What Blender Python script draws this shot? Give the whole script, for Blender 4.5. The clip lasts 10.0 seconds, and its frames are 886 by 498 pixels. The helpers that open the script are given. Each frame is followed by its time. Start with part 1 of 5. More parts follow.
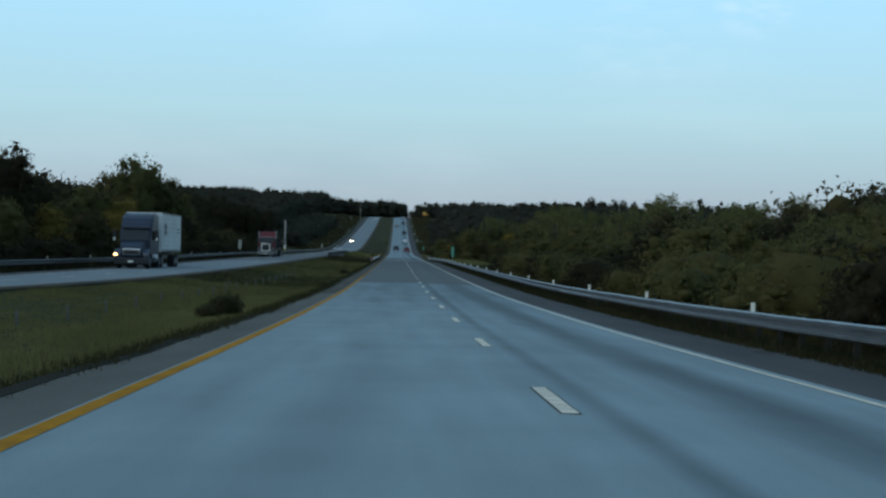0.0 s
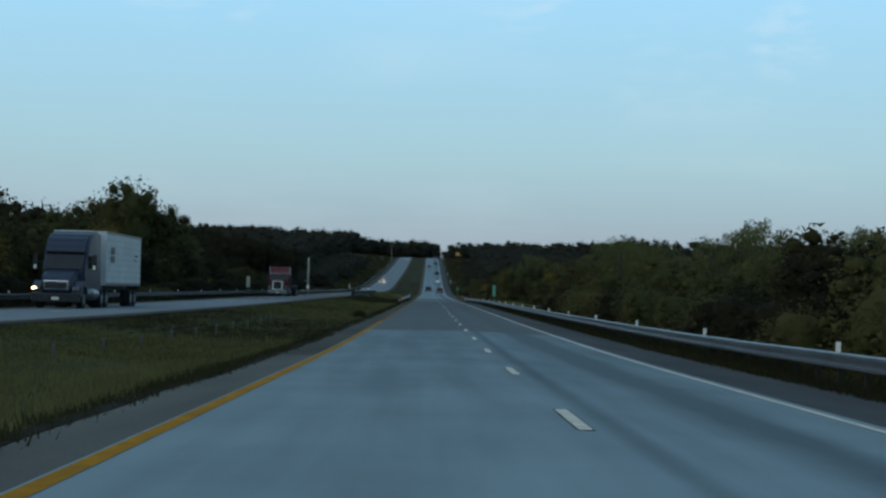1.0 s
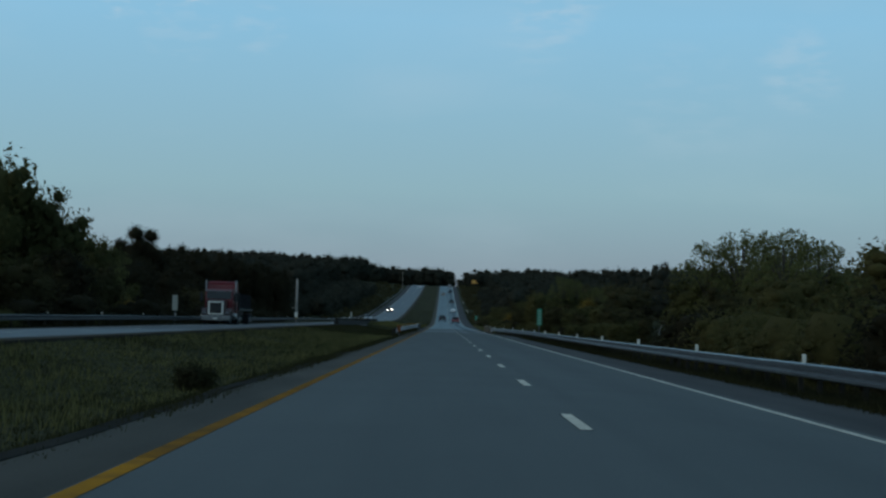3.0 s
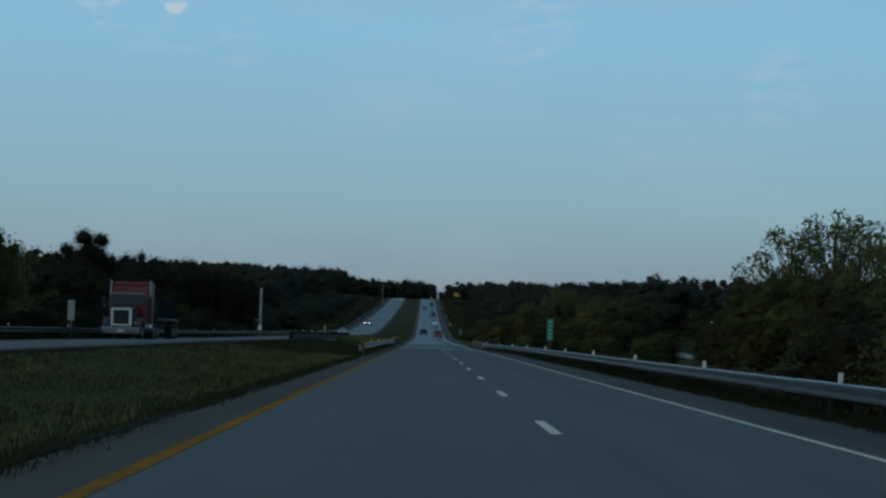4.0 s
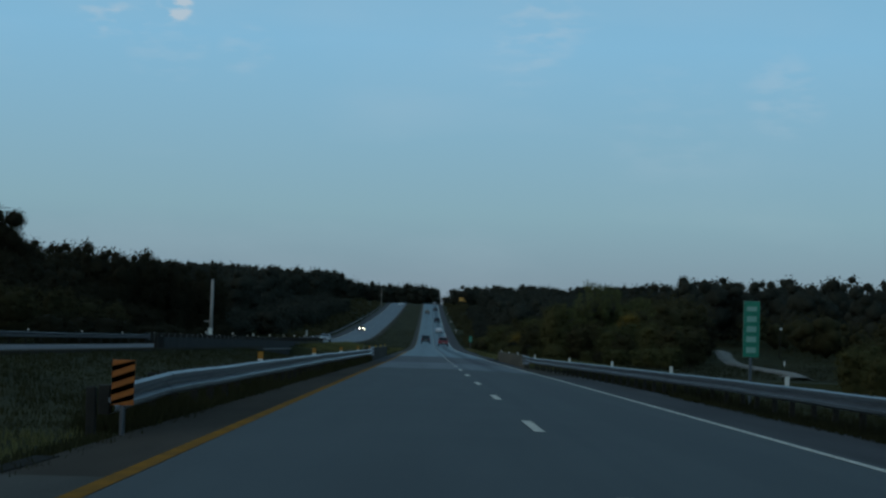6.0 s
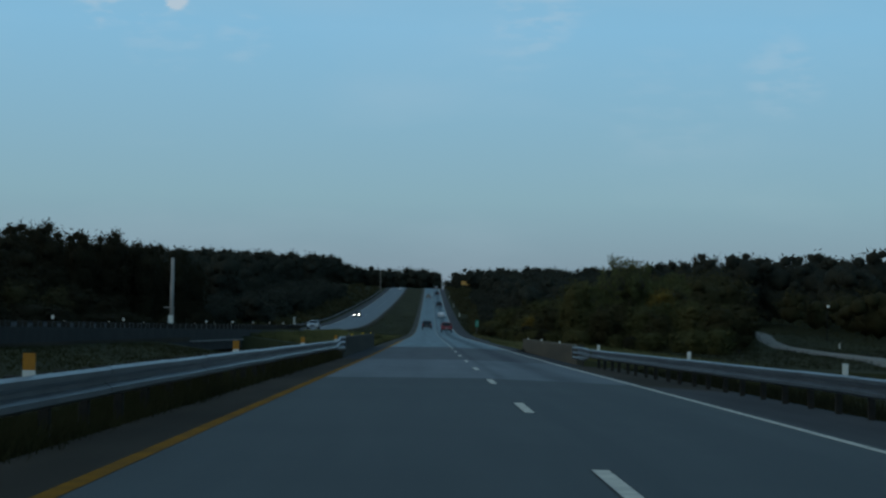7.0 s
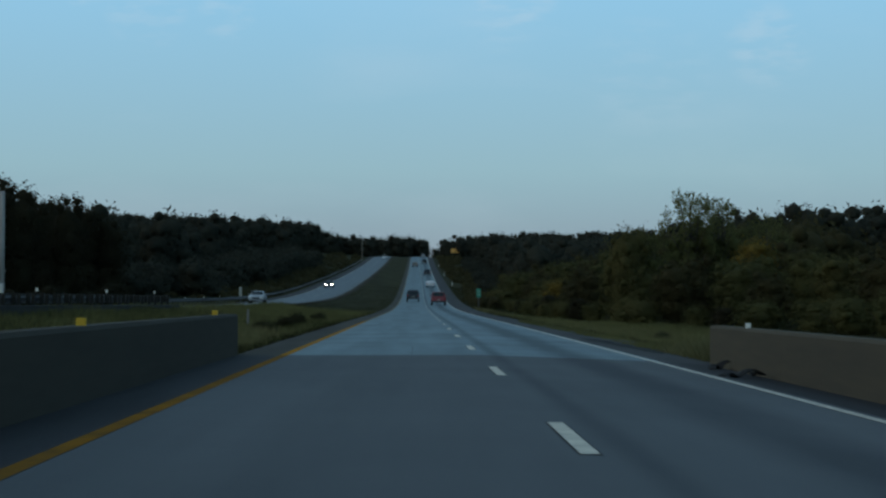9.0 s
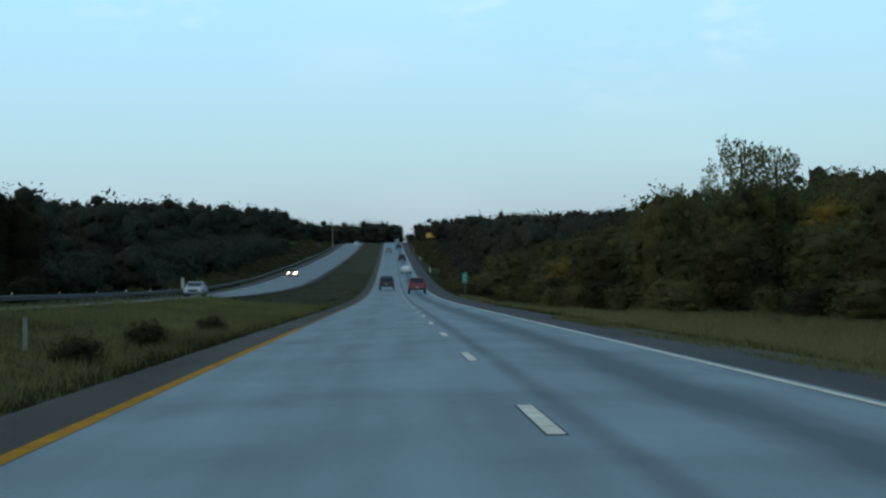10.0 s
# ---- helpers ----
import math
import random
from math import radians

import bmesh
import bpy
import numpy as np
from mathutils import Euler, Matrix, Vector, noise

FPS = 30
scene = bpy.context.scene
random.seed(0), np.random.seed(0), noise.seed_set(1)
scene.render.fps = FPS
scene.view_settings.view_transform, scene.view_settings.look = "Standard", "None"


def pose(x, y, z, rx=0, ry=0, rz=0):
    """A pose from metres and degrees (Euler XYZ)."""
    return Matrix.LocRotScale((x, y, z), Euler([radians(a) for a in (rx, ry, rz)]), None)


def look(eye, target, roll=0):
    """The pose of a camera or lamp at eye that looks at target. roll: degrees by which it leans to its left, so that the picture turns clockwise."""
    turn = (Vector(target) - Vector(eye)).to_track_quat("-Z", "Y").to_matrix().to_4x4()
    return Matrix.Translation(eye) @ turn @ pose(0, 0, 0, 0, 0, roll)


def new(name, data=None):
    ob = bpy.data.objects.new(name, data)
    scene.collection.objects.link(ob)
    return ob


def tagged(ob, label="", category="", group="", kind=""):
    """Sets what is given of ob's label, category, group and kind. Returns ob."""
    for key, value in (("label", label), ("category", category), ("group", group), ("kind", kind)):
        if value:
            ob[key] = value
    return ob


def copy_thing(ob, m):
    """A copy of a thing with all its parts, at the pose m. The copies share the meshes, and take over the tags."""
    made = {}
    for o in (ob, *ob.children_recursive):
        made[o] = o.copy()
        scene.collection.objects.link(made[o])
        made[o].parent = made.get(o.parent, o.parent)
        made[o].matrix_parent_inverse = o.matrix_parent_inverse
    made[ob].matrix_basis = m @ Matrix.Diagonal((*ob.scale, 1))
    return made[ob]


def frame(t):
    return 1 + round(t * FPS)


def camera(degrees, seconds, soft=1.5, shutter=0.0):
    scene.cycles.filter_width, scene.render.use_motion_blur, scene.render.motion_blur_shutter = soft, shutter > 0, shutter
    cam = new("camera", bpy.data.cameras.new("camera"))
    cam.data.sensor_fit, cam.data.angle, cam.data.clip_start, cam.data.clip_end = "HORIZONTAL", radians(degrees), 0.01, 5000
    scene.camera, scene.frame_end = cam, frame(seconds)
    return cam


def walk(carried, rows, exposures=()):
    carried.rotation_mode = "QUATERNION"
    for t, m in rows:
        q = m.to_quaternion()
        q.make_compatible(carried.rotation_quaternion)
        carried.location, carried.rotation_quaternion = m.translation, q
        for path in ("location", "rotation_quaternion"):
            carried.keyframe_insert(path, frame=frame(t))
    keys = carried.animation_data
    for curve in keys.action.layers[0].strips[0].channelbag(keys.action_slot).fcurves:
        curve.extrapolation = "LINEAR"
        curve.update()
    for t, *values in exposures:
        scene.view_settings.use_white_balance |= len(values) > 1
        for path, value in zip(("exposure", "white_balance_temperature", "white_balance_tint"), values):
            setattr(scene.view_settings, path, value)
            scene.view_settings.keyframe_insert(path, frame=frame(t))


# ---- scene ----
cam = camera(29.88, 10.0, soft=2.5)

PATH = [
    (0.0, -1.412, 1.703, 1.064, 90.076, -1.302, -1.586),
    (0.2, -1.415, 8.233, 0.964, 90.148, -1.284, -1.379),
    (0.5, -1.426, 18.193, 0.816, 90.578, -1.333, -1.150),
    (0.8, -1.463, 28.893, 0.686, 91.187, -1.522, -0.791),
    (1.0, -1.486, 36.048, 0.602, 91.509, -1.412, -0.478),
    (1.2, -1.496, 42.908, 0.521, 91.747, -1.247, -0.207),
    (1.5, -1.506, 53.172, 0.420, 91.950, -1.159, 0.209),
    (1.8, -1.536, 63.931, 0.340, 92.080, -1.298, 0.393),
    (2.0, -1.551, 71.184, 0.299, 92.167, -1.325, 0.413),
    (2.2, -1.551, 78.425, 0.260, 92.246, -1.326, 0.386),
    (2.5, -1.543, 89.268, 0.222, 92.367, -1.369, 0.301),
    (4.0, -1.563, 141.952, 0.241, 93.076, -1.575, -0.648),
    (4.2, -1.556, 149.013, 0.246, 93.209, -1.508, -0.658),
    (4.5, -1.540, 159.525, 0.254, 93.373, -1.550, -0.595),
    (4.8, -1.506, 169.572, 0.260, 93.415, -1.811, -0.508),
    (5.0, -1.489, 176.433, 0.265, 93.371, -1.859, -0.494),
    (5.2, -1.493, 184.100, 0.270, 93.377, -1.874, -0.467),
    (5.5, -1.508, 195.139, 0.280, 93.445, -2.182, -0.510),
    (7.0, -1.384, 248.466, 0.362, 92.853, -1.006, -0.491),
    (7.2, -1.371, 255.615, 0.371, 92.767, -0.969, -0.337),
    (7.5, -1.346, 266.343, 0.382, 92.721, -0.878, -0.085),
    (7.8, -1.284, 277.036, 0.388, 92.698, -0.789, 0.145),
    (8.0, -1.254, 284.172, 0.390, 92.720, -0.796, 0.211),
    (8.2, -1.264, 291.331, 0.389, 92.740, -0.810, 0.158),
    (8.5, -1.292, 302.098, 0.388, 92.711, -0.602, -0.063),
    (8.8, -1.266, 312.911, 0.392, 92.327, -0.449, -0.497),
    (9.0, -1.237, 320.113, 0.400, 91.895, -0.283, -0.921),
    (9.3, -1.174, 330.826, 0.423, 90.970, 0.332, -1.573),
    (9.5, -1.144, 338.017, 0.442, 90.424, 0.833, -1.802),
    (9.7, -1.149, 345.338, 0.464, 90.404, 0.910, -1.816),
    (10.0, -1.181, 356.406, 0.499, 91.433, 1.150, -1.785),
]
EXPOSURE = [(0.0, 0.70, 7320, 15), (0.2, 0.80, 7560, 16), (0.5, 0.82, 7560, 16), (1.0, 0.49, 7330, 15), (1.5, 0.29, 7180, 14), (2.0, 0.15, 7080, 13), (2.5, 0.08, 7040, 12), (4.0, -0.08, 6960, 12),
            (5.5, -0.15, 6780, 11), (7.0, -0.1, 6780, 11), (8.0, 0.16, 7120, 13), (9.0, 0.14, 7070, 13), (9.5, 0.59, 7220, 14), (10.0, 0.74, 7550, 16)]
walk(cam, [(t, pose(x, y, z, rx, ry, rz)) for t, x, y, z, rx, ry, rz in PATH], EXPOSURE)

# ---- dusk sky: clear air after sunset, the last light behind the traveller ----
SUN_EL, SUN_ROT = radians(6.0), radians(255.0)
world = bpy.data.worlds.new("dusk")
scene.world = world
world.use_nodes = True
wn, wl = world.node_tree.nodes, world.node_tree.links
sky = wn.new("ShaderNodeTexSky")
sky.sky_type, sky.sun_disc = "NISHITA", False
sky.sun_elevation, sky.sun_rotation = SUN_EL, SUN_ROT
sky.air_density, sky.dust_density, sky.ozone_density = 1.0, 0.3, 2.5
wco, wsep = wn.new("ShaderNodeTexCoord"), wn.new("ShaderNodeSeparateXYZ")
wl.new(wco.outputs["Generated"], wsep.inputs[0])
tones = wn.new("ShaderNodeValToRGB")
for spot, tone in ((0.03, (0.226, 0.331, 0.432)), (0.08, (0.260, 0.468, 0.585)), (0.18, (0.25, 0.560, 0.825)), (0.5, (0.17, 0.36, 0.55))):
    e = tones.color_ramp.elements.new(spot)
    e.color = (*tone, 1)
tones.color_ramp.elements[0].color = (0.197, 0.266, 0.375, 1)
tones.color_ramp.elements[-1].color = (0.12, 0.27, 0.44, 1)
wl.new(wsep.outputs["Z"], tones.inputs["Fac"])
cloud, cmap, crange = wn.new("ShaderNodeTexNoise"), wn.new("ShaderNodeMapping"), wn.new("ShaderNodeMapRange")
cmap.inputs["Scale"].default_value = (3.0, 3.0, 9.0)
cloud.inputs["Scale"].default_value, cloud.inputs["Detail"].default_value = 2.2, 5
crange.inputs["From Min"].default_value, crange.inputs["From Max"].default_value, crange.inputs["To Max"].default_value = 0.50, 0.85, 0.16
wl.new(wco.outputs["Generated"], cmap.inputs["Vector"])
wl.new(cmap.outputs[0], cloud.inputs["Vector"])
wl.new(cloud.outputs["Fac"], crange.inputs["Value"])
haze = wn.new("ShaderNodeMix")
haze.data_type = "RGBA"
haze.inputs["B"].default_value = (0.50, 0.66, 0.80, 1)
# a small lit puff of cloud and faint wisps, soft patches torn by stretched noise
tmap, torn, tear = wn.new("ShaderNodeMapping"), wn.new("ShaderNodeTexNoise"), wn.new("ShaderNodeMapRange")
tmap.inputs["Scale"].default_value = (1.0, 1.0, 3.2)
torn.inputs["Scale"].default_value, torn.inputs["Detail"].default_value = 42.0, 4
tear.interpolation_type = "SMOOTHSTEP"
tear.inputs["From Min"].default_value, tear.inputs["From Max"].default_value = 0.42, 0.68
wl.new(wco.outputs["Generated"], tmap.inputs["Vector"])
wl.new(tmap.outputs[0], torn.inputs["Vector"])
wl.new(torn.outputs["Fac"], tear.inputs["Value"])
total = crange.outputs[0]
for (az, el), inner, outer, weight in (((-9.08, 11.3), 0.99999, 0.99992, 2.2), ((-11.5, 10.8), 0.99998, 0.99986, 0.5), ((-10.6, 10.75), 0.99998, 0.99988, 0.35),
                                       ((-9.3, 9.95), 0.9999, 0.9996, 0.15), ((-6.6, 9.85), 0.99998, 0.9998, 0.2), ((4.0, 11.7), 0.9999, 0.9994, 0.17), ((3.4, 10.9), 0.9999, 0.9995, 0.13),
                                       ((2.9, 10.1), 0.9999, 0.9996, 0.1), ((12.1, 8.6), 0.9999, 0.9996, 0.15), ((11.7, 9.3), 0.9999, 0.9997, 0.1), ((8.0, 7.75), 0.9998, 0.9990, 0.08)):
    spot = wn.new("ShaderNodeVectorMath")
    spot.operation = "DOT_PRODUCT"
    spot.inputs[1].default_value = (math.sin(radians(az)) * math.cos(radians(el)), math.cos(radians(az)) * math.cos(radians(el)), math.sin(radians(el)))
    wl.new(wco.outputs["Generated"], spot.inputs[0])
    soft_edge = wn.new("ShaderNodeMapRange")
    soft_edge.interpolation_type = "SMOOTHSTEP"
    soft_edge.inputs["From Min"].default_value, soft_edge.inputs["From Max"].default_value, soft_edge.inputs["To Max"].default_value = outer, inner, weight
    wl.new(spot.outputs["Value"], soft_edge.inputs["Value"])
    tot = wn.new("ShaderNodeMath")
    tot.operation = "MULTIPLY_ADD"
    tot.use_clamp = True
    wl.new(soft_edge.outputs[0], tot.inputs[0])
    wl.new(tear.outputs[0], tot.inputs[1])
    wl.new(total, tot.inputs[2])
    total = tot.outputs[0]
wl.new(total, haze.inputs["Factor"])
wl.new(tones.outputs["Color"], haze.inputs["A"])
scaled = wn.new("ShaderNodeVectorMath")
scaled.operation = "SCALE"
scaled.inputs["Scale"].default_value = 0.08
wl.new(sky.outputs[0], scaled.inputs[0])
both = wn.new("ShaderNodeMix")
both.data_type = "RGBA"
both.inputs["Factor"].default_value = 0.88
wl.new(scaled.outputs[0], both.inputs["A"])
wl.new(haze.outputs["Result"], both.inputs["B"])
# the west, to the left and a little behind, holds the last glow; the east is dimmer
west = wn.new("ShaderNodeVectorMath")
west.operation = "DOT_PRODUCT"
west.inputs[1].default_value = (-0.93, -0.30, 0.20)
wl.new(wco.outputs["Generated"], west.inputs[0])
dim = wn.new("ShaderNodeMapRange")
dim.interpolation_type = "SMOOTHSTEP"
dim.inputs["From Min"].default_value, dim.inputs["From Max"].default_value = -0.98, -0.58
dim.inputs["To Min"].default_value, dim.inputs["To Max"].default_value = 0.25, 1.0
wl.new(west.outputs["Value"], dim.inputs["Value"])
dimmed = wn.new("ShaderNodeVectorMath")
dimmed.operation = "SCALE"
wl.new(both.outputs["Result"], dimmed.inputs[0])
wl.new(dim.outputs[0], dimmed.inputs["Scale"])
glowing = wn.new("ShaderNodeMapRange")
glowing.interpolation_type = "SMOOTHSTEP"
glowing.inputs["From Min"].default_value, glowing.inputs["From Max"].default_value = 0.25, 1.0
wl.new(west.outputs["Value"], glowing.inputs["Value"])
after = wn.new("ShaderNodeVectorMath")
after.operation = "SCALE"
after.inputs[0].default_value = (0.365, 0.335, 0.27)
wl.new(glowing.outputs[0], after.inputs["Scale"])
summed = wn.new("ShaderNodeVectorMath")
wl.new(dimmed.outputs[0], summed.inputs[0])
wl.new(after.outputs[0], summed.inputs[1])
wl.new(summed.outputs[0], wn["Background"].inputs["Color"])
wn["Background"].inputs["Strength"].default_value = 1.0
sun = new("sun", bpy.data.lights.new("sun", "SUN"))
sun.data.energy, sun.data.angle, sun.data.color = 0.17, radians(40), (1.0, 0.94, 0.85)
sun.matrix_world = look((-60, -18, 60), (0, 0, 48))


# ---- materials ----
def material(name, base, rough=0.8, metal=0.0, dark=None, scale=3.0, fine=40.0, amount=0.5, bump=0.3, bump_dist=0.01, spec=0.3, stretch=(1, 1, 1), by_island=0.0, by_object=0.0, sheer=0.0):
    """Base colour mixed with a second tone by coarse and fine noise, with relief."""
    m = bpy.data.materials.new(name)
    m.use_nodes = True
    nt = m.node_tree
    n, l = nt.nodes, nt.links
    bs = n["Principled BSDF"]
    bs.inputs["Roughness"].default_value, bs.inputs["Metallic"].default_value = rough, metal
    bs.inputs["Specular IOR Level"].default_value = spec
    co = n.new("ShaderNodeTexCoord")
    mp = n.new("ShaderNodeMapping")
    mp.inputs["Scale"].default_value = stretch
    l.new(co.outputs["Object"], mp.inputs["Vector"])
    a, b = n.new("ShaderNodeTexNoise"), n.new("ShaderNodeTexNoise")
    a.inputs["Scale"].default_value, b.inputs["Scale"].default_value = scale, fine
    a.inputs["Detail"].default_value, b.inputs["Detail"].default_value = 5, 3
    l.new(mp.outputs[0], a.inputs["Vector"])
    l.new(mp.outputs[0], b.inputs["Vector"])
    add = n.new("ShaderNodeMath")
    add.operation = "MULTIPLY_ADD"
    add.inputs[1].default_value = 0.35
    l.new(b.outputs["Fac"], add.inputs[0])
    l.new(a.outputs["Fac"], add.inputs[2])
    last = add
    if by_island or by_object:
        src = n.new("ShaderNodeNewGeometry") if by_island else n.new("ShaderNodeObjectInfo")
        e = n.new("ShaderNodeMath")
        e.operation = "MULTIPLY_ADD"
        e.inputs[1].default_value = by_island or by_object
        l.new(src.outputs["Random Per Island" if by_island else "Random"], e.inputs[0])
        l.new(add.outputs[0], e.inputs[2])
        last = e
    ramp = n.new("ShaderNodeMapRange")
    ramp.inputs["From Min"].default_value, ramp.inputs["From Max"].default_value = 0.45, 0.95 + (by_island or by_object) * 0.7
    l.new(last.outputs[0], ramp.inputs["Value"])
    mix = n.new("ShaderNodeMix")
    mix.data_type = "RGBA"
    dark = dark or tuple(c * (1 - amount) for c in base)
    mix.inputs["A"].default_value, mix.inputs["B"].default_value = (*dark, 1), (*base, 1)
    l.new(ramp.outputs[0], mix.inputs["Factor"])
    l.new(mix.outputs["Result"], bs.inputs["Base Color"])
    if bump:
        bp = n.new("ShaderNodeBump")
        bp.inputs["Strength"].default_value, bp.inputs["Distance"].default_value = bump, bump_dist
        l.new(b.outputs["Fac"], bp.inputs["Height"])
        l.new(bp.outputs[0], bs.inputs["Normal"])
    if sheer:
        thin, blend = n.new("ShaderNodeBsdfTranslucent"), n.new("ShaderNodeMixShader")
        l.new(mix.outputs["Result"], thin.inputs["Color"])
        blend.inputs["Fac"].default_value = sheer
        l.new(bs.outputs[0], blend.inputs[1])
        l.new(thin.outputs[0], blend.inputs[2])
        l.new(blend.outputs[0], n["Material Output"].inputs["Surface"])
    return m


def glow(name, color, strength):
    m = bpy.data.materials.new(name)
    m.use_nodes = True
    bs = m.node_tree.nodes["Principled BSDF"]
    bs.inputs["Base Color"].default_value = (*color, 1)
    bs.inputs["Emission Color"].default_value, bs.inputs["Emission Strength"].default_value = (*color, 1), strength
    return m


def road_material(name, base, dark, wheel=0.25, rough=0.85, spec=0.15, ageing=None, blotch=0.35):
    """Worn paving: fine aggregate, blotches drawn out along the road, darker oil band in the middle of the outer lane."""
    m = bpy.data.materials.new(name)
    m.use_nodes = True
    nt = m.node_tree
    n, l = nt.nodes, nt.links
    bs = n["Principled BSDF"]
    bs.inputs["Roughness"].default_value, bs.inputs["Specular IOR Level"].default_value = rough, spec
    co = n.new("ShaderNodeTexCoord")
    mp = n.new("ShaderNodeMapping")
    mp.inputs["Scale"].default_value = (1.0, 0.06, 1.0)
    l.new(co.outputs["Object"], mp.inputs["Vector"])
    streak, grain, blot = (n.new("ShaderNodeTexNoise") for _ in range(3))
    for tex, s, src in ((streak, 1.6, mp.outputs[0]), (grain, 60.0, co.outputs["Object"]), (blot, 0.35, co.outputs["Object"])):
        tex.inputs["Scale"].default_value, tex.inputs["Detail"].default_value = s, 4
        l.new(src, tex.inputs["Vector"])
    sep = n.new("ShaderNodeSeparateXYZ")
    l.new(co.outputs["Object"], sep.inputs[0])

    def band(centre, width, weight):
        d = n.new("ShaderNodeMath"); d.operation = "SUBTRACT"; d.inputs[1].default_value = centre
        l.new(sep.outputs["X"], d.inputs[0])
        s = n.new("ShaderNodeMath"); s.operation = "ABSOLUTE"
        l.new(d.outputs[0], s.inputs[0])
        r = n.new("ShaderNodeMapRange"); r.interpolation_type = "SMOOTHSTEP"
        r.inputs["From Min"].default_value, r.inputs["From Max"].default_value = width, 0.0
        r.inputs["To Max"].default_value = weight
        l.new(s.outputs[0], r.inputs["Value"])
        return r.outputs[0]
    total = None
    pieces = [band(1.95, 0.8, wheel), band(-1.95, 0.8, wheel * 0.15), band(0.34, 0.26, wheel * 0.7)]
    if ageing:
        old = n.new("ShaderNodeMapRange")
        old.interpolation_type = "SMOOTHSTEP"
        old.inputs["From Min"].default_value, old.inputs["From Max"].default_value, old.inputs["To Max"].default_value = ageing
        l.new(sep.outputs["Y"], old.inputs["Value"])
        pieces.append(old.outputs[0])
    for piece in pieces:
        if total is None:
            total = piece
        else:
            a = n.new("ShaderNodeMath"); a.operation = "ADD"
            l.new(total, a.inputs[0]); l.new(piece, a.inputs[1])
            total = a.outputs[0]
    mul = n.new("ShaderNodeMath"); mul.operation = "MULTIPLY_ADD"; mul.inputs[1].default_value = 0.5
    l.new(streak.outputs["Fac"], mul.inputs[0])
    mul2 = n.new("ShaderNodeMath"); mul2.operation = "MULTIPLY_ADD"; mul2.inputs[1].default_value = blotch
    l.new(blot.outputs["Fac"], mul2.inputs[0])
    l.new(total, mul2.inputs[2])
    l.new(mul2.outputs[0], mul.inputs[2])
    g = n.new("ShaderNodeMath"); g.operation = "MULTIPLY_ADD"; g.inputs[1].default_value = 0.3
    l.new(grain.outputs["Fac"], g.inputs[0]); l.new(mul.outputs[0], g.inputs[2])
    ramp = n.new("ShaderNodeMapRange")
    ramp.inputs["From Min"].default_value, ramp.inputs["From Max"].default_value = 0.38, 1.03
    l.new(g.outputs[0], ramp.inputs["Value"])
    mix = n.new("ShaderNodeMix"); mix.data_type = "RGBA"
    mix.inputs["A"].default_value, mix.inputs["B"].default_value = (*base, 1), (*dark, 1)
    l.new(ramp.outputs[0], mix.inputs["Factor"])
    l.new(mix.outputs["Result"], bs.inputs["Base Color"])
    bp = n.new("ShaderNodeBump")
    bp.inputs["Strength"].default_value, bp.inputs["Distance"].default_value = 0.35, 0.006
    l.new(grain.outputs["Fac"], bp.inputs["Height"])
    l.new(bp.outputs[0], bs.inputs["Normal"])
    return m


CONCRETE_ROAD = road_material("concrete_road", (0.200, 0.278, 0.302), (0.075, 0.104, 0.117), 0.42, blotch=0.52)
OLD_CONCRETE = road_material("ageing_concrete_road", (0.200, 0.278, 0.302), (0.075, 0.104, 0.117), 0.42, ageing=(38.0, 80.0, 0.22))
OPP_CONCRETE = road_material("oncoming_concrete", (0.158, 0.192, 0.208), (0.075, 0.092, 0.102), 0.3)
ASPHALT = road_material("asphalt", (0.062, 0.072, 0.072), (0.032, 0.038, 0.039), 0.2, 0.75, 0.25, ageing=(115.0, 235.0, 0.35))
APPROACH = road_material("approach_slab", (0.150, 0.171, 0.182), (0.065, 0.075, 0.082), 0.4)
DECK = road_material("bridge_deck", (0.099, 0.108, 0.114), (0.045, 0.050, 0.056), 0.45)
SHOULDER = material("shoulder", (0.056, 0.054, 0.053), 0.9, dark=(0.028, 0.027, 0.028), scale=0.6, fine=50, spec=0.15, stretch=(1.6, 0.25, 1))
SHOULDER_DECK = material("deck_shoulder", (0.040, 0.040, 0.043), 0.9, dark=(0.020, 0.020, 0.022), scale=0.6, fine=30, spec=0.12, stretch=(1.6, 0.25, 1))
SHOULDER_PALE = material("shoulder_pale", (0.066, 0.054, 0.041), 0.97, dark=(0.034, 0.028, 0.021), scale=0.6, fine=50, spec=0.04, stretch=(1.6, 0.25, 1))
SHOULDER_BROWN = material("shoulder_brown", (0.082, 0.079, 0.067), 0.95, dark=(0.040, 0.038, 0.033), scale=0.5, fine=40, bump=0.5, spec=0.06, stretch=(1.6, 0.25, 1))
SHOULDER_LIGHT = material("shoulder_light", (0.128, 0.127, 0.114), 0.95, dark=(0.070, 0.069, 0.062), scale=0.5, fine=40, bump=0.5, spec=0.06, stretch=(1.6, 0.25, 1))
YELLOW = material("yellow_paint", (0.42, 0.18, 0.005), 0.9, dark=(0.24, 0.11, 0.012), scale=3, fine=30, bump=0.1, spec=0.04)
YELLOW_WORN = material("worn_yellow_paint", (0.29, 0.12, 0.006), 0.95, dark=(0.13, 0.064, 0.012), scale=2, fine=25, bump=0.1, spec=0.04)
YELLOW_FADED = material("faded_yellow_paint", (0.20, 0.135, 0.05), 0.95, dark=(0.13, 0.11, 0.075), scale=1, fine=20, bump=0.1, spec=0.04)
WHITE = material("white_paint", (0.64, 0.585, 0.47), 0.7, dark=(0.38, 0.345, 0.28), scale=3, fine=30, bump=0.1)
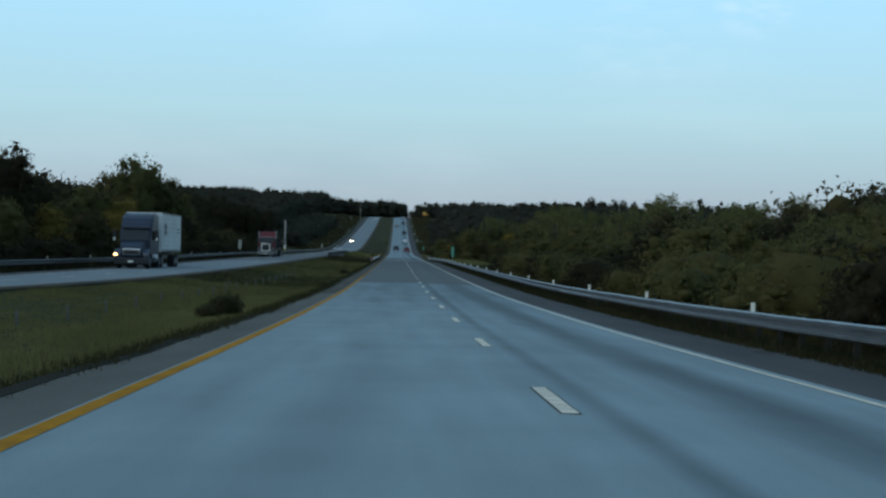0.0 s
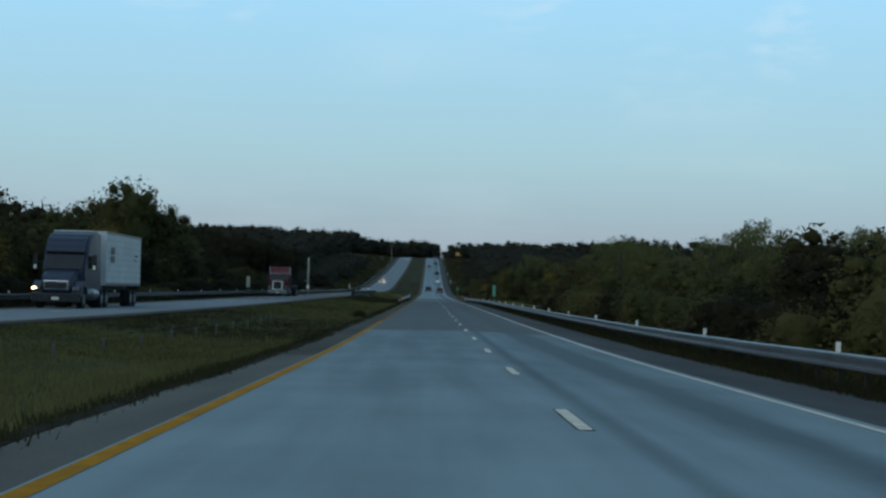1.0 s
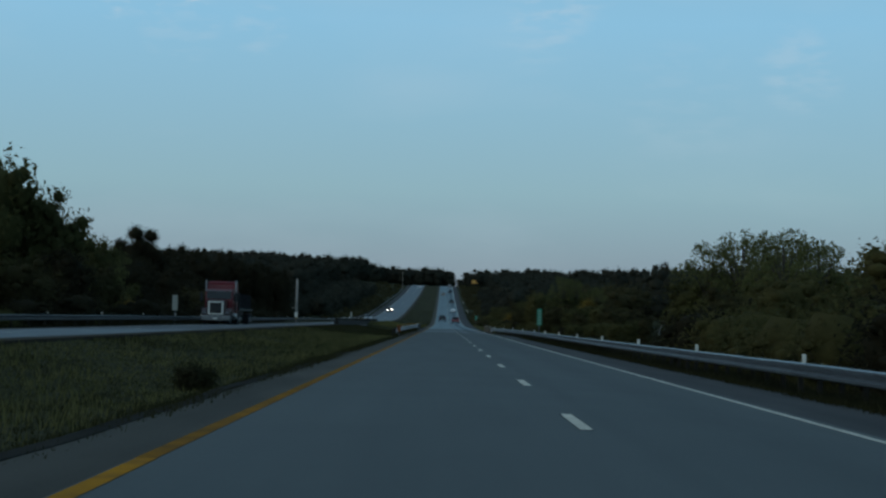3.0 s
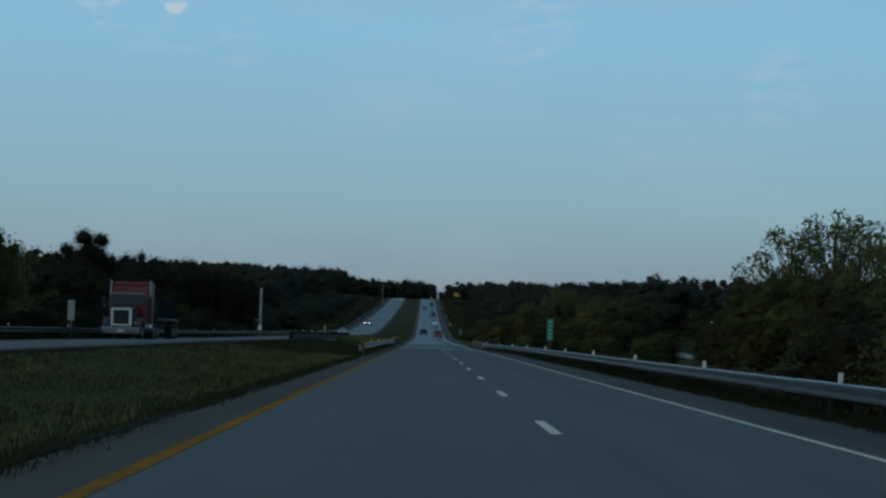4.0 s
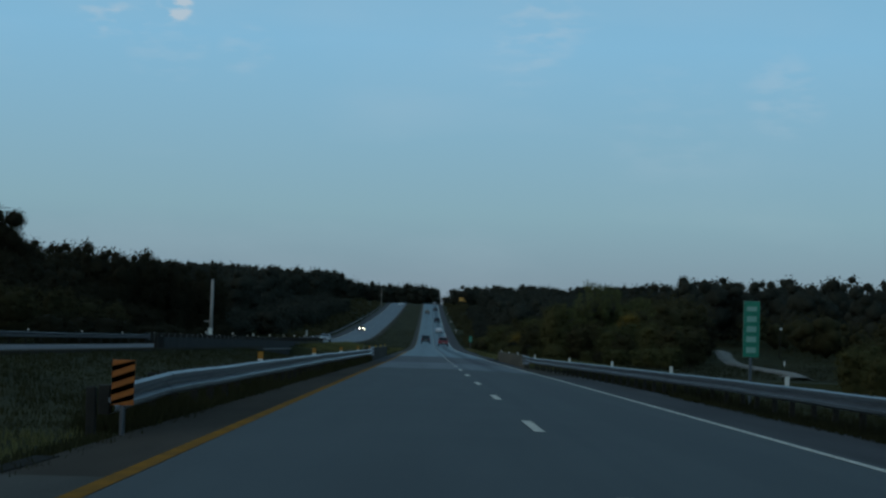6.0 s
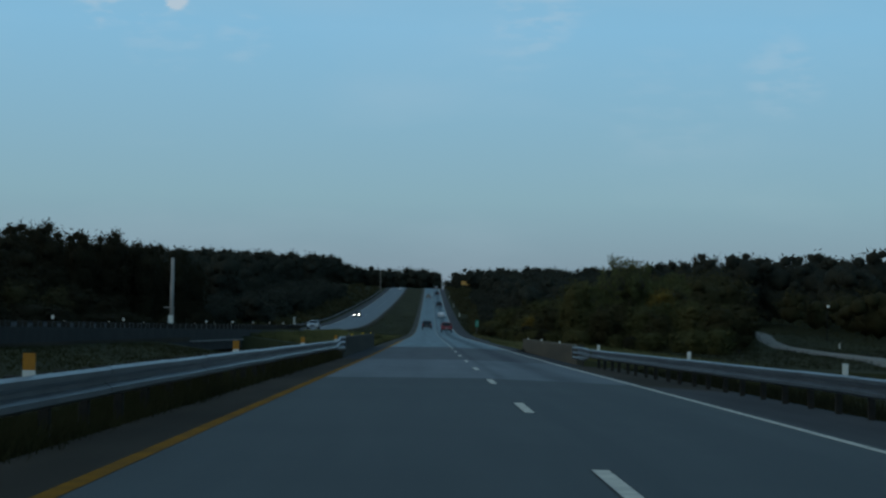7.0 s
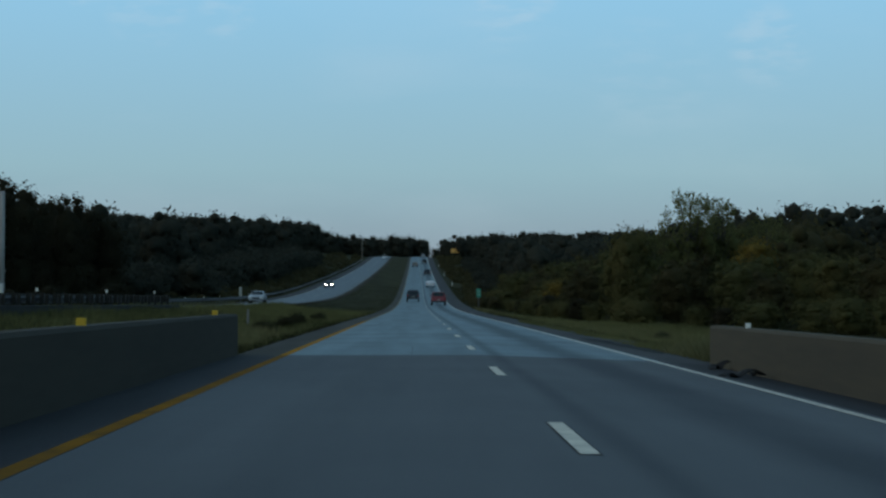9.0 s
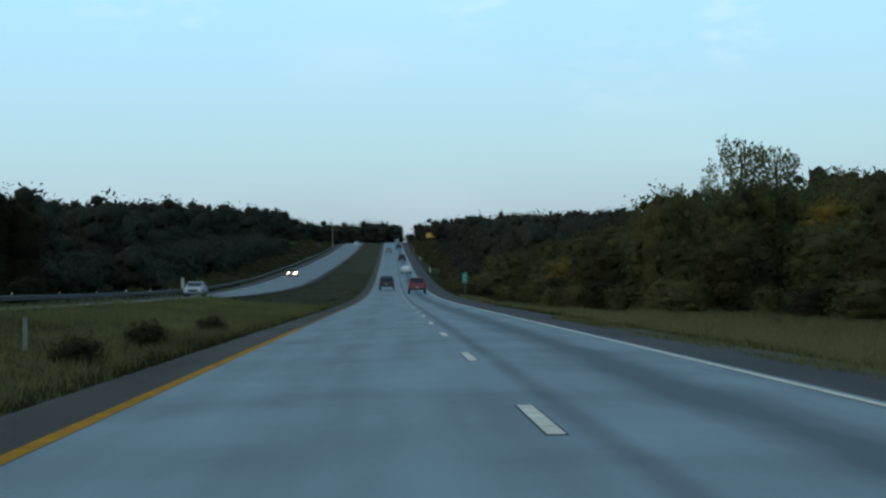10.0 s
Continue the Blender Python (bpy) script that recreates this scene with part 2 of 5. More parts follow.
GRASS = material("grass", (0.047, 0.045, 0.019), 0.95, dark=(0.025, 0.0255, 0.012), scale=0.3, fine=9, bump=0.5, bump_dist=0.05, spec=0.03, stretch=(1, 0.3, 1))
BLADE = material("grass_blades", (0.049, 0.0455, 0.0195), 0.95, dark=(0.027, 0.0265, 0.0125), scale=0.3, fine=1.5, bump=0, spec=0.03, by_island=0.12, stretch=(1, 0.25, 1), sheer=0.4)
STRAW = material("straw_grass", (0.175, 0.160, 0.064), 0.95, dark=(0.080, 0.080, 0.032), scale=0.3, fine=1.5, bump=0, spec=0.03, by_island=0.12, stretch=(1, 0.25, 1), sheer=0.4)
PALE_STRAW = material("pale_straw_grass", (0.24, 0.205, 0.098), 0.95, dark=(0.075, 0.072, 0.03), scale=0.3, fine=2, bump=0, spec=0.03, by_island=0.2, stretch=(1, 0.3, 1), sheer=0.4)
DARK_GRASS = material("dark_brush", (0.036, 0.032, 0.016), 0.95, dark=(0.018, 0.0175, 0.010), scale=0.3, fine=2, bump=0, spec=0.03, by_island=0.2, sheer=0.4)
WEED = material("weed_leaves", (0.050, 0.046, 0.020), 0.9, dark=(0.024, 0.0235, 0.011), scale=0.8, fine=5, bump=0, spec=0.15, by_island=0.5, sheer=0.4)
GALV_DULL = material("weathered_rail_steel", (0.095, 0.098, 0.105), 0.6, 0.6, dark=(0.055, 0.057, 0.06), scale=1.5, fine=25, bump=0.1)
GALV = material("galvanised_steel", (0.20, 0.21, 0.225), 0.4, 0.85, dark=(0.12, 0.126, 0.135), scale=1.5, fine=25, bump=0.1, spec=0.5)
WOOD_POST = material("weathered_post", (0.036, 0.032, 0.025), 0.95, dark=(0.022, 0.019, 0.015), scale=5, fine=60)
# one parapet concrete in two tones: shade coloured into the left, light into the right
SHADED_CONCRETE = material("shaded_parapet_concrete", (0.074, 0.065, 0.052), 0.95, dark=(0.050, 0.045, 0.037), scale=0.8, fine=6, bump=0.12, spec=0.08, stretch=(1, 0.12, 1.4))
LIT_CONCRETE = material("lit_parapet_concrete", (0.106, 0.091, 0.063), 0.95, dark=(0.066, 0.059, 0.047), scale=0.8, fine=6, bump=0.12, spec=0.08, stretch=(1, 0.12, 1.4))
PALE_CONCRETE = material("pale_concrete", (0.42, 0.41, 0.39), 0.85, dark=(0.24, 0.235, 0.22), scale=2, fine=30)
REFLECT_WHITE = material("white_reflector", (0.80, 0.75, 0.62), 0.4, dark=(0.62, 0.62, 0.60), scale=4, bump=0.05)
ORANGE_PLATE = material("orange_reflector", (0.50, 0.20, 0.015), 0.5, dark=(0.34, 0.13, 0.012), scale=4, bump=0.05)
REFLECT_YELLOW = material("yellow_reflector", (0.60, 0.36, 0.02), 0.4, dark=(0.5, 0.28, 0.03), scale=4, bump=0.05)
ORANGE = material("orange_sheeting", (0.50, 0.14, 0.02), 0.5, dark=(0.36, 0.10, 0.02), scale=4, bump=0.05)
BLACK = material("black_paint", (0.02, 0.02, 0.02), 0.5, dark=(0.012, 0.012, 0.012), bump=0.05)
SIGN_TEXT = material("sign_lettering", (0.26, 0.45, 0.36), 0.4, dark=(0.2, 0.38, 0.3), scale=3, bump=0)
GREEN_SIGN = material("green_sheeting", (0.02, 0.25, 0.15), 0.4, dark=(0.015, 0.18, 0.11), scale=3, bump=0.03)
SIGN_BACK = material("sign_back", (0.48, 0.47, 0.40), 0.5, 0.3, dark=(0.33, 0.32, 0.28), scale=3, bump=0.05)
AMBER_BOARD = material("amber_board", (0.80, 0.42, 0.10), 0.5, dark=(0.65, 0.33, 0.08), scale=2, bump=0.03)
POLE_WOOD = material("grey_pole_wood", (0.42, 0.39, 0.35), 0.9, dark=(0.18, 0.165, 0.15), scale=4, fine=50, stretch=(1, 1, 0.1))
BARK = material("bark", (0.10, 0.085, 0.07), 0.95, dark=(0.04, 0.034, 0.028), scale=3, fine=20, bump=0.6)
GRAVEL = material("gravel", (0.22, 0.20, 0.165), 0.95, dark=(0.13, 0.118, 0.1), scale=0.8, fine=20, bump=0.6)
LEAF = []
for leaf_name, tone, shade in (("leaves_dark", (0.0435, 0.0385, 0.0215), (0.0225, 0.0205, 0.0128)), ("leaves_green", (0.105, 0.102, 0.039), (0.053, 0.053, 0.0235)),
                               ("leaves_olive", (0.122, 0.109, 0.040), (0.061, 0.056, 0.0245)), ("leaves_yellow", (0.2261, 0.1556, 0.0359), (0.1037, 0.0771, 0.0239)),
                               ("leaves_pale", (0.1530, 0.1530, 0.0572), (0.0732, 0.0771, 0.0306)), ("leaves_brown", (0.080, 0.069, 0.031), (0.042, 0.038, 0.019))):
    LEAF.append(material(leaf_name, tone, 0.85, dark=shade, scale=0.3, fine=4, bump=0.4, bump_dist=0.15, spec=0.04, by_island=0.12, sheer=0.42))
# greyer and bluer than the near dark leaves: some distance haze mixed into the colour
HAZED_LEAF = material("far_woods", (0.057, 0.058, 0.042), 0.9, dark=(0.032, 0.034, 0.026), scale=0.08, fine=1.5, bump=0.5, bump_dist=0.3, spec=0.04, by_island=0.12, sheer=0.4)
GLASS_DARK = material("tinted_glass", (0.02, 0.024, 0.028), 0.08, dark=(0.015, 0.018, 0.02), bump=0, spec=0.35)
RUBBER = material("tyre_rubber", (0.022, 0.022, 0.022), 0.85, dark=(0.012, 0.012, 0.012), scale=6)
CHROME = material("chrome", (0.75, 0.75, 0.75), 0.15, 1.0, dark=(0.6, 0.6, 0.6), bump=0)
DARK_STEEL = material("dark_steel", (0.05, 0.05, 0.052), 0.6, 0.4, dark=(0.025, 0.025, 0.026), scale=4)
HEADLIGHT = glow("headlight_glow", (1.0, 0.90, 0.74), 16.0)
AMBER_LIGHT = glow("amber_marker_glow", (1.0, 0.55, 0.22), 6.5)
TAIL_LIGHT = material("tail_lamp_red", (0.35, 0.015, 0.012), 0.25, dark=(0.25, 0.01, 0.01), bump=0)


def paint(name, base):
    return material(name, base, 0.32, 0.0, dark=tuple(c * 0.75 for c in base), scale=2, fine=20, bump=0.0, spec=0.4)


# maroon with the shade on hood and fenders put into the colour
SHADED_MAROON = paint("shaded_maroon_paint", (0.045, 0.010, 0.012))
NAVY, MAROON, DARK_CAR, WHITE_CAR, RED_CAR, SILVER_CAR, SAND_CAR = (paint(n, c) for n, c in (
    ("navy_paint", (0.018, 0.030, 0.056)), ("maroon_paint", (0.16, 0.013, 0.018)), ("charcoal_paint", (0.025, 0.028, 0.035)),
    ("white_car_paint", (0.7, 0.7, 0.69)), ("red_car_paint", (0.25, 0.03, 0.035)), ("silver_car_paint", (0.35, 0.37, 0.38)), ("sand_car_paint", (0.3, 0.26, 0.22))))
TRAILER_SKIN = material("trailer_skin", (0.62, 0.63, 0.62), 0.45, 0.1, dark=(0.45, 0.46, 0.46), scale=0.8, fine=12, bump=0.1)


# ---- helpers ----
def part(name, bm, mat, parent=None, label="", smooth=False):
    me = bpy.data.meshes.new(name)
    bm.to_mesh(me)
    bm.free()
    if smooth:
        for f in me.polygons:
            f.use_smooth = True
    for m_ in (mat if isinstance(mat, (list, tuple)) else [mat]):
        me.materials.append(m_)
    ob = new(name, me)
    if parent is not None:
        ob.parent = parent
    if label:
        ob["label"] = label
    return ob


def raw(name, verts, faces, mat, parent=None, index=None):
    me = bpy.data.meshes.new(name)
    me.from_pydata(verts, [], faces)
    for m_ in (mat if isinstance(mat, (list, tuple)) else [mat]):
        me.materials.append(m_)
    if index is not None:
        me.polygons.foreach_set("material_index", index)
    me.update()
    ob = new(name, me)
    if parent is not None:
        ob.parent = parent
    return ob


def shared(name, mesh, parent, m):
    ob = new(name, mesh)
    ob.parent = parent
    ob.matrix_local = m
    return ob


def box(bm, x0, x1, y0, y1, z0, z1, bevel=0.0):
    r = bmesh.ops.create_cube(bm, size=1.0)
    bmesh.ops.transform(bm, verts=r["verts"], matrix=Matrix.LocRotScale(((x0 + x1) / 2, (y0 + y1) / 2, (z0 + z1) / 2), None, (x1 - x0, y1 - y0, z1 - z0)))
    if bevel:
        edges = list({e for v in r["verts"] for e in v.link_edges})
        bmesh.ops.bevel(bm, geom=edges, offset=bevel, segments=2, affect="EDGES", profile=0.6)
    return bm


def tube(bm, a, b, r0, r1=None, seg=10):
    a, b = Vector(a), Vector(b)
    r = bmesh.ops.create_cone(bm, cap_ends=True, segments=seg, radius1=r0, radius2=r0 if r1 is None else r1, depth=(b - a).length)
    turn = (b - a).to_track_quat("Z", "Y").to_matrix().to_4x4()
    bmesh.ops.transform(bm, verts=r["verts"], matrix=Matrix.Translation((a + b) / 2) @ turn)
    return bm


def prism(bm, outline, x0, x1):
    """Closed outline of (y, z) points, drawn out from x0 to x1."""
    a = [bm.verts.new((x0, y, z)) for y, z in outline]
    b = [bm.verts.new((x1, y, z)) for y, z in outline]
    n = len(outline)
    for i in range(n):
        bm.faces.new((a[i], a[(i + 1) % n], b[(i + 1) % n], b[i]))
    bm.faces.new(a[::-1])
    bm.faces.new(b)
    bmesh.ops.recalc_face_normals(bm, faces=bm.faces[:])
    return bm


def thing(name, at, label, category, group="", rz=0.0):
    e = new(name)
    e.matrix_world = pose(*at, 0, 0, rz)
    return tagged(e, label, category, group)


# ---- the lie of the land ----
KY = [-400, -120, -80, -40, 0, 40, 80, 120, 160, 200, 240, 280, 320, 360, 400, 440, 480, 520, 560, 600, 650, 707, 770, 840, 900, 952, 1000, 1050, 1090, 1130, 1180, 1250, 1400, 1700, 2200, 5000]
KZ = [7.6, 2.5, 1.65, 0.82, 0, -.559, -.846, -.866, -.835, -.804, -.742, -.702, -.692, -.582, -.491, -.42, -.33, -.1, .4, 1.25, 2.8, 5, 7.5, 10.4, 13, 15.4, 17.8, 20.3, 22.2, 23.3, 23.5, 22.8, 18, 10, 6, 6]
GY = np.arange(-500, 5200, 2.0)
_k = np.exp(-0.5 * (np.arange(-20, 21) * 2.0 / 9.0) ** 2)
GZ = np.convolve(np.pad(np.interp(GY, KY, KZ), 20, mode="edge"), _k / _k.sum(), mode="valid")
CROWN_L, CROWN_R = 0.0073, -0.0316


def zr(y):
    return np.interp(y, GY, GZ)


def cross(x):
    return np.where(x < 0, CROWN_L * x, CROWN_R * x)


def shift(y):
    return np.interp(y, [250, 400, 540, 720, 1100], [0.0, -0.6, -0.9, -0.5, 0.8])


def zopp(y):
    return zr(y) + np.interp(y, [0, 140, 230, 420, 520, 640, 760], [0.22, 0.24, 0.40, 0.52, 0.5, 0.25, 0.05])


OPP_NEAR, OPP_FAR = -12.4, -23.6
RIVER0, RIVER1 = 316.0, 351.0


def terrain(x, y):
    """Height of the ground under the roads, the median and the land on both sides."""
    x, y = np.asarray(x, float), np.asarray(y, float)
    z, zo, s = zr(y), zopp(y), shift(y)
    near, far = OPP_NEAR + s, OPP_FAR + s
    hill = np.clip((y - 520) / 260, 0, 1)
    right = np.interp(x, [3.4, 6.6, 9.0, 14, 30, 80, 400], [-0.15, -0.36, -0.75, -1.0, -1.2, -1.0, 2.0])
    right = right + hill * np.interp(x, [7, 14, 40, 120, 400], [0, 0.5, 1.5, 3.0, 4.0])
    right = right + np.clip((x - 24) / 20, 0, 1) * np.clip((78 - x) / 12, 0, 1) * np.interp(y, [440, 483, 530, 590, 640], [0.0, 0.3, 1.7, 1.7, 0.0])
    own = np.where(x >= 3.4, right, cross(x) - 0.06)
    mid = np.clip((x - near) / (-4.8 - near), 0, 1)
    ditch = np.sin(mid * np.pi) ** 1.5 * 0.20
    median = (z - 0.13) * mid + (zo + 0.02) * (1 - mid) - ditch
    opp = zo + (x - (near + far) / 2) * 0.02 - 0.06
    d = far - x
    left = zo - 0.16 + np.interp(d, [0, 1.0, 3.5, 10, 40, 120, 500], [0, -0.1, -0.6, -0.6, 0.0, 1.0, 3.0])
    left = left + hill * np.interp(d, [1.5, 8, 30, 90, 400], [0, 1.2, 2.2, 3.0, 4.0])
    out = np.where(x > -4.8, z + own, np.where(x > near, median, np.where(x > far, opp, left)))
    gorge = np.clip((y - RIVER0 - 1.0) / 5, 0, 1) * np.clip((RIVER1 - 1.0 - y) / 5, 0, 1) * np.clip((60 - np.abs(x + 10)) / 20, 0, 1)
    return out - gorge * 4.0


def grid(name, xs, ys, zfun, mat, parent=None, lift=0.0):
    X, Y = np.meshgrid(xs, ys)
    Z = zfun(X, Y) + lift
    nx = len(xs)
    v = np.stack([X.ravel(), Y.ravel(), Z.ravel()], 1)
    i = (np.arange(len(ys) - 1)[:, None] * nx + np.arange(nx - 1)).ravel()
    f = np.stack([i, i + 1, i + nx + 1, i + nx], 1)
    ob = raw(name, v.tolist(), f.tolist(), mat, parent)
    for p_ in ob.data.polygons:
        p_.use_smooth = True
    return ob


gx = np.concatenate([[-2600, -1500, -800, -500, -320, -220, -160, -120, -95, -75, -60, -50, -42], np.arange(-36, -3, 1.0), [-2.0, 0, 2.0, 3.4, 4.2], np.arange(5, 20, 1.0), [22, 25, 30, 36, 44, 55, 70, 90, 130, 190, 280, 420, 800, 1500, 2600]])
gy = np.concatenate([[-500, -300, -200, -140], np.arange(-100, 520, 2.0), np.arange(520, 1400, 8.0), np.arange(1400, 2200, 60.0), [2400, 2800, 3400, 4200, 5000]])
ground = tagged(grid("ground", gx, gy, terrain, GRASS), "rough green and brown roadside grass land", "ground", kind="structure")


def strip(name, x0, x1, y0, y1, zfun, mat, parent, lift, thick=0.0, step=4.0, follow=False):
    """A ribbon along the road with real thickness; follow bends it with the far carriageway."""
    n = max(2, int((y1 - y0) / step) + 1)
    ys = np.linspace(y0, y1, n)
    s = follow(ys) if callable(follow) else shift(ys) if follow else ys * 0
    v, f = [], []
    for y, sx in zip(ys, s):
        za, zb = float(zfun(x0, y)) + lift, float(zfun(x1, y)) + lift
        v += [(x0 + sx, y, za), (x1 + sx, y, zb)]
        if thick:
            v += [(x1 + sx, y, zb - thick), (x0 + sx, y, za - thick)]
    k = 4 if thick else 2
    for i in range(n - 1):
        a, b = i * k, (i + 1) * k
        f.append((a, a + 1, b + 1, b))
        if thick:
            f += [(a + 1, a + 2, b + 2, b + 1), (a + 2, a + 3, b + 3, b + 2), (a + 3, a, b, b + 3)]
    if thick:
        e = (n - 1) * 4
        f += [(0, 3, 2, 1), (e, e + 1, e + 2, e + 3)]
    return raw(name, v, f, mat, parent)


def zown(x, y):
    base = float(cross(np.array(x)))
    if x > 3.5:
        base = CROWN_R * 3.5 - 0.055 * (x - 3.5)
    return zr(y) + base


def zop(x, y):
    return zopp(y) + (x - (OPP_NEAR + OPP_FAR) / 2) * 0.02


LANE_L, LANE_R = -3.842, 3.429
# own carriageway, paving by stretches
road = tagged(new("road"), "two-lane carriageway with concrete and asphalt paving stretches", "road", kind="structure")
for y0, y1, mat, sh_l, sh_r in ((-120, 72, OLD_CONCRETE, SHOULDER_LIGHT, SHOULDER), (72, 100.5, OLD_CONCRETE, SHOULDER_BROWN, SHOULDER), (100.5, 226, ASPHALT, SHOULDER_BROWN, SHOULDER), (226, 287.3, ASPHALT, SHOULDER_PALE, SHOULDER), (287.3, 312, APPROACH, SHOULDER_PALE, SHOULDER_PALE),
                                (312, 353, DECK, SHOULDER_DECK, SHOULDER_DECK), (353, 1210, CONCRETE_ROAD, SHOULDER_BROWN, SHOULDER)):
    deep = 0.8 if mat is DECK else 0.2
    strip("paving", -3.935, 0.0, y0, y1, zown, mat, road, 0.0, deep)
    strip("paving", 0.0, 3.62, y0, y1, zown, mat, road, 0.0, deep)
    strip("shoulder_paving", -4.85, -3.935, y0, y1, zown, sh_l, road, -0.006, deep)
    strip("shoulder_paving", 3.62, 6.0 if y0 != 312 else 4.6, y0, y1, zown, sh_r, road, -0.006, deep)
strip("yellow_edge_line", LANE_L - 0.083, LANE_L + 0.083, -120, 120, zown, YELLOW, road, 0.005, follow=lambda y: np.interp(y, [60, 112, 120], [0.028, 0.028, 0.01]))
strip("yellow_edge_line", LANE_L - 0.083, LANE_L + 0.083, 120, 353, zown, YELLOW_WORN, road, 0.005)
strip("yellow_edge_line", LANE_L - 0.083, LANE_L + 0.083, 353, 405, zown, YELLOW, road, 0.005)
strip("yellow_edge_line", LANE_L - 0.08, LANE_L + 0.08, 405, 1205, zown, YELLOW_FADED, road, 0.005)
strip("white_edge_line", LANE_R - 0.062, LANE_R + 0.062, -120, 1205, zown, WHITE, road, 0.005, follow=lambda y: np.interp(y, [0, 125, 190], [-0.045, -0.045, 0.0]))
for k in range(-10, 97):
    yc = 16.383 + 12.192 * k
    strip("dash_edging", -0.088, 0.088, yc - 1.56, yc + 1.56, lambda x, y: zown(0.0, y), SHOULDER, road, 0.003, step=1.0)
    strip("lane_dash", -0.07, 0.07, yc - 1.52, yc + 1.52, lambda x, y: zown(0.0, y), WHITE, road, 0.006, step=1.0)

# narrow, wavering dark strip along the outer edge of the left shoulder
EDGE_STRIP = material("dark_edge_strip", (0.026, 0.024, 0.020), 0.97, dark=(0.012, 0.0115, 0.010), scale=1.2, fine=20, bump=0.6, spec=0.03, stretch=(1, 0.3, 1))
strip("dark_edge", -4.96, -4.75, -120, 228, zown, EDGE_STRIP, road, 0.003, 0.05, follow=lambda y: 0.05 * np.sin(y * 0.31) + 0.035 * np.sin(y * 0.83 + 1) + np.interp(y, [95, 110], [0.02, -0.08]), step=1.0)
# sealed joints between the concrete slabs
CRACK = material("crack_shadow", (0.085, 0.105, 0.115), 0.95, dark=(0.055, 0.068, 0.075), scale=4)
SEALANT = material("joint_sealant", (0.11, 0.095, 0.08), 0.9, dark=(0.08, 0.07, 0.06), scale=4)
for first_y, last_y in ((-8, 100), (354, 500)):
    for y in np.arange(first_y + 3.1, last_y, 9.2):
        strip("slab_joint", -4.0, 3.6, float(y), float(y) + 0.035, zown, SEALANT, road, 0.0035, step=0.02)


def crack(x0, y0, along, across, seed):
    """A thin wandering crack in the slab, a narrow dark ribbon."""
    g = np.random.default_rng(seed)
    n = 14
    ys = y0 + np.linspace(0, along, n)
    xs = x0 + np.linspace(0, across, n) + np.cumsum(g.normal(0, 0.004, n))
    wd = 0.004 + 0.005 * g.uniform(0, 1, n)
    v, f = [], []
    dx, dy = (1.0, 0.0) if abs(along) > abs(across) else (0.0, 1.0)
    for x, y, w in zip(xs, ys, wd):
        for s in (-1, 1):
            px, py = float(x + s * w * dx), float(y + s * w * dy)
            v.append((px, py, float(zown(px, py)) + 0.004))
    for i in range(n - 1):
        f.append((2 * i, 2 * i + 1, 2 * i + 3, 2 * i + 2))
    raw("crack", v, f, CRACK, road)


for i, (x, y, a, c) in enumerate(((-1.33, 353.1, 6.2, 0.02), (-1.4, 371.0, 0.3, 2.0), (-2.8, 24.0, 0.3, 2.1), (0.8, 58.0, 0.3, 2.2))):
    crack(x, y, a, c, i)
# oncoming carriageway
road_far = tagged(new("road_oncoming"), "oncoming two-lane carriageway of pale grey concrete", "road", kind="structure")
for y0, y1, mat in ((-120, 192, OPP_CONCRETE), (192, 430, DECK), (430, 1210, OPP_CONCRETE)):
    strip("paving", OPP_FAR + 2.4, OPP_NEAR - 1.1, y0, y1, zop, mat, road_far, 0.0, 0.2, follow=True)
strip("shoulder_paving", OPP_NEAR - 1.1, OPP_NEAR, -120, 1210, zop, SHOULDER_PALE, road_far, -0.006, 0.2, follow=True)
strip("shoulder_paving", OPP_FAR, OPP_FAR + 2.4, -120, 1210, zop, SHOULDER, road_far, -0.006, 0.2, follow=True)
strip("yellow_edge_line", OPP_NEAR - 1.33, OPP_NEAR - 1.23, -120, 1205, zop, YELLOW_FADED, road_far, 0.005, follow=True)
strip("white_edge_line", OPP_FAR + 2.45, OPP_FAR + 2.57, -120, 1205, zop, WHITE, road_far, 0.005, follow=True)
for k in range(-8, 90):
    yc = 10 + 12.192 * k
    strip("lane_dash", -17.46, -17.34, yc - 1.52, yc + 1.52, zop, WHITE, road_far, 0.006, step=1.5, follow=True)


# ---- guard rails ----
W_BEAM = ((0.03, 0.0), (0.08, 0.03), (0.08, 0.085), (0.0, 0.135), (0.0, 0.175), (0.08, 0.225), (0.08, 0.28), (0.03, 0.31))
THRIE = ((0.03, -0.2), (0.08, -0.17), (0.08, -0.115), (0.0, -0.065), (0.0, -0.025), (0.08, 0.03), (0.08, 0.085), (0.0, 0.135), (0.0, 0.175), (0.08, 0.225), (0.08, 0.28), (0.03, 0.31))


def beam(name, profile, stations, side, mat, parent, base):
    """A corrugated rail panel through (x, y, top) stations; side +1 bulges towards +x."""
    bm = bmesh.new()
    rows = []
    for x, y, top in stations:
        out = [bm.verts.new((x + side * d, y, top - 0.31 + h)) for d, h in profile]
        back = [bm.verts.new((x + side * (d - 0.008), y, top - 0.31 + h)) for d, h in profile]
        rows.append(out + back[::-1])
    n = len(rows[0])
    for a, b in zip(rows, rows[1:]):
        for i in range(n):
            bm.faces.new((a[i], a[(i + 1) % n], b[(i + 1) % n], b[i]))
    bm.faces.new(rows[0])
    bm.faces.new(rows[-1][::-1])
    bmesh.ops.recalc_face_normals(bm, faces=bm.faces[:])
    bmesh.ops.translate(bm, verts=bm.verts[:], vec=-Vector(base))
    return part(name, bm, mat, parent)


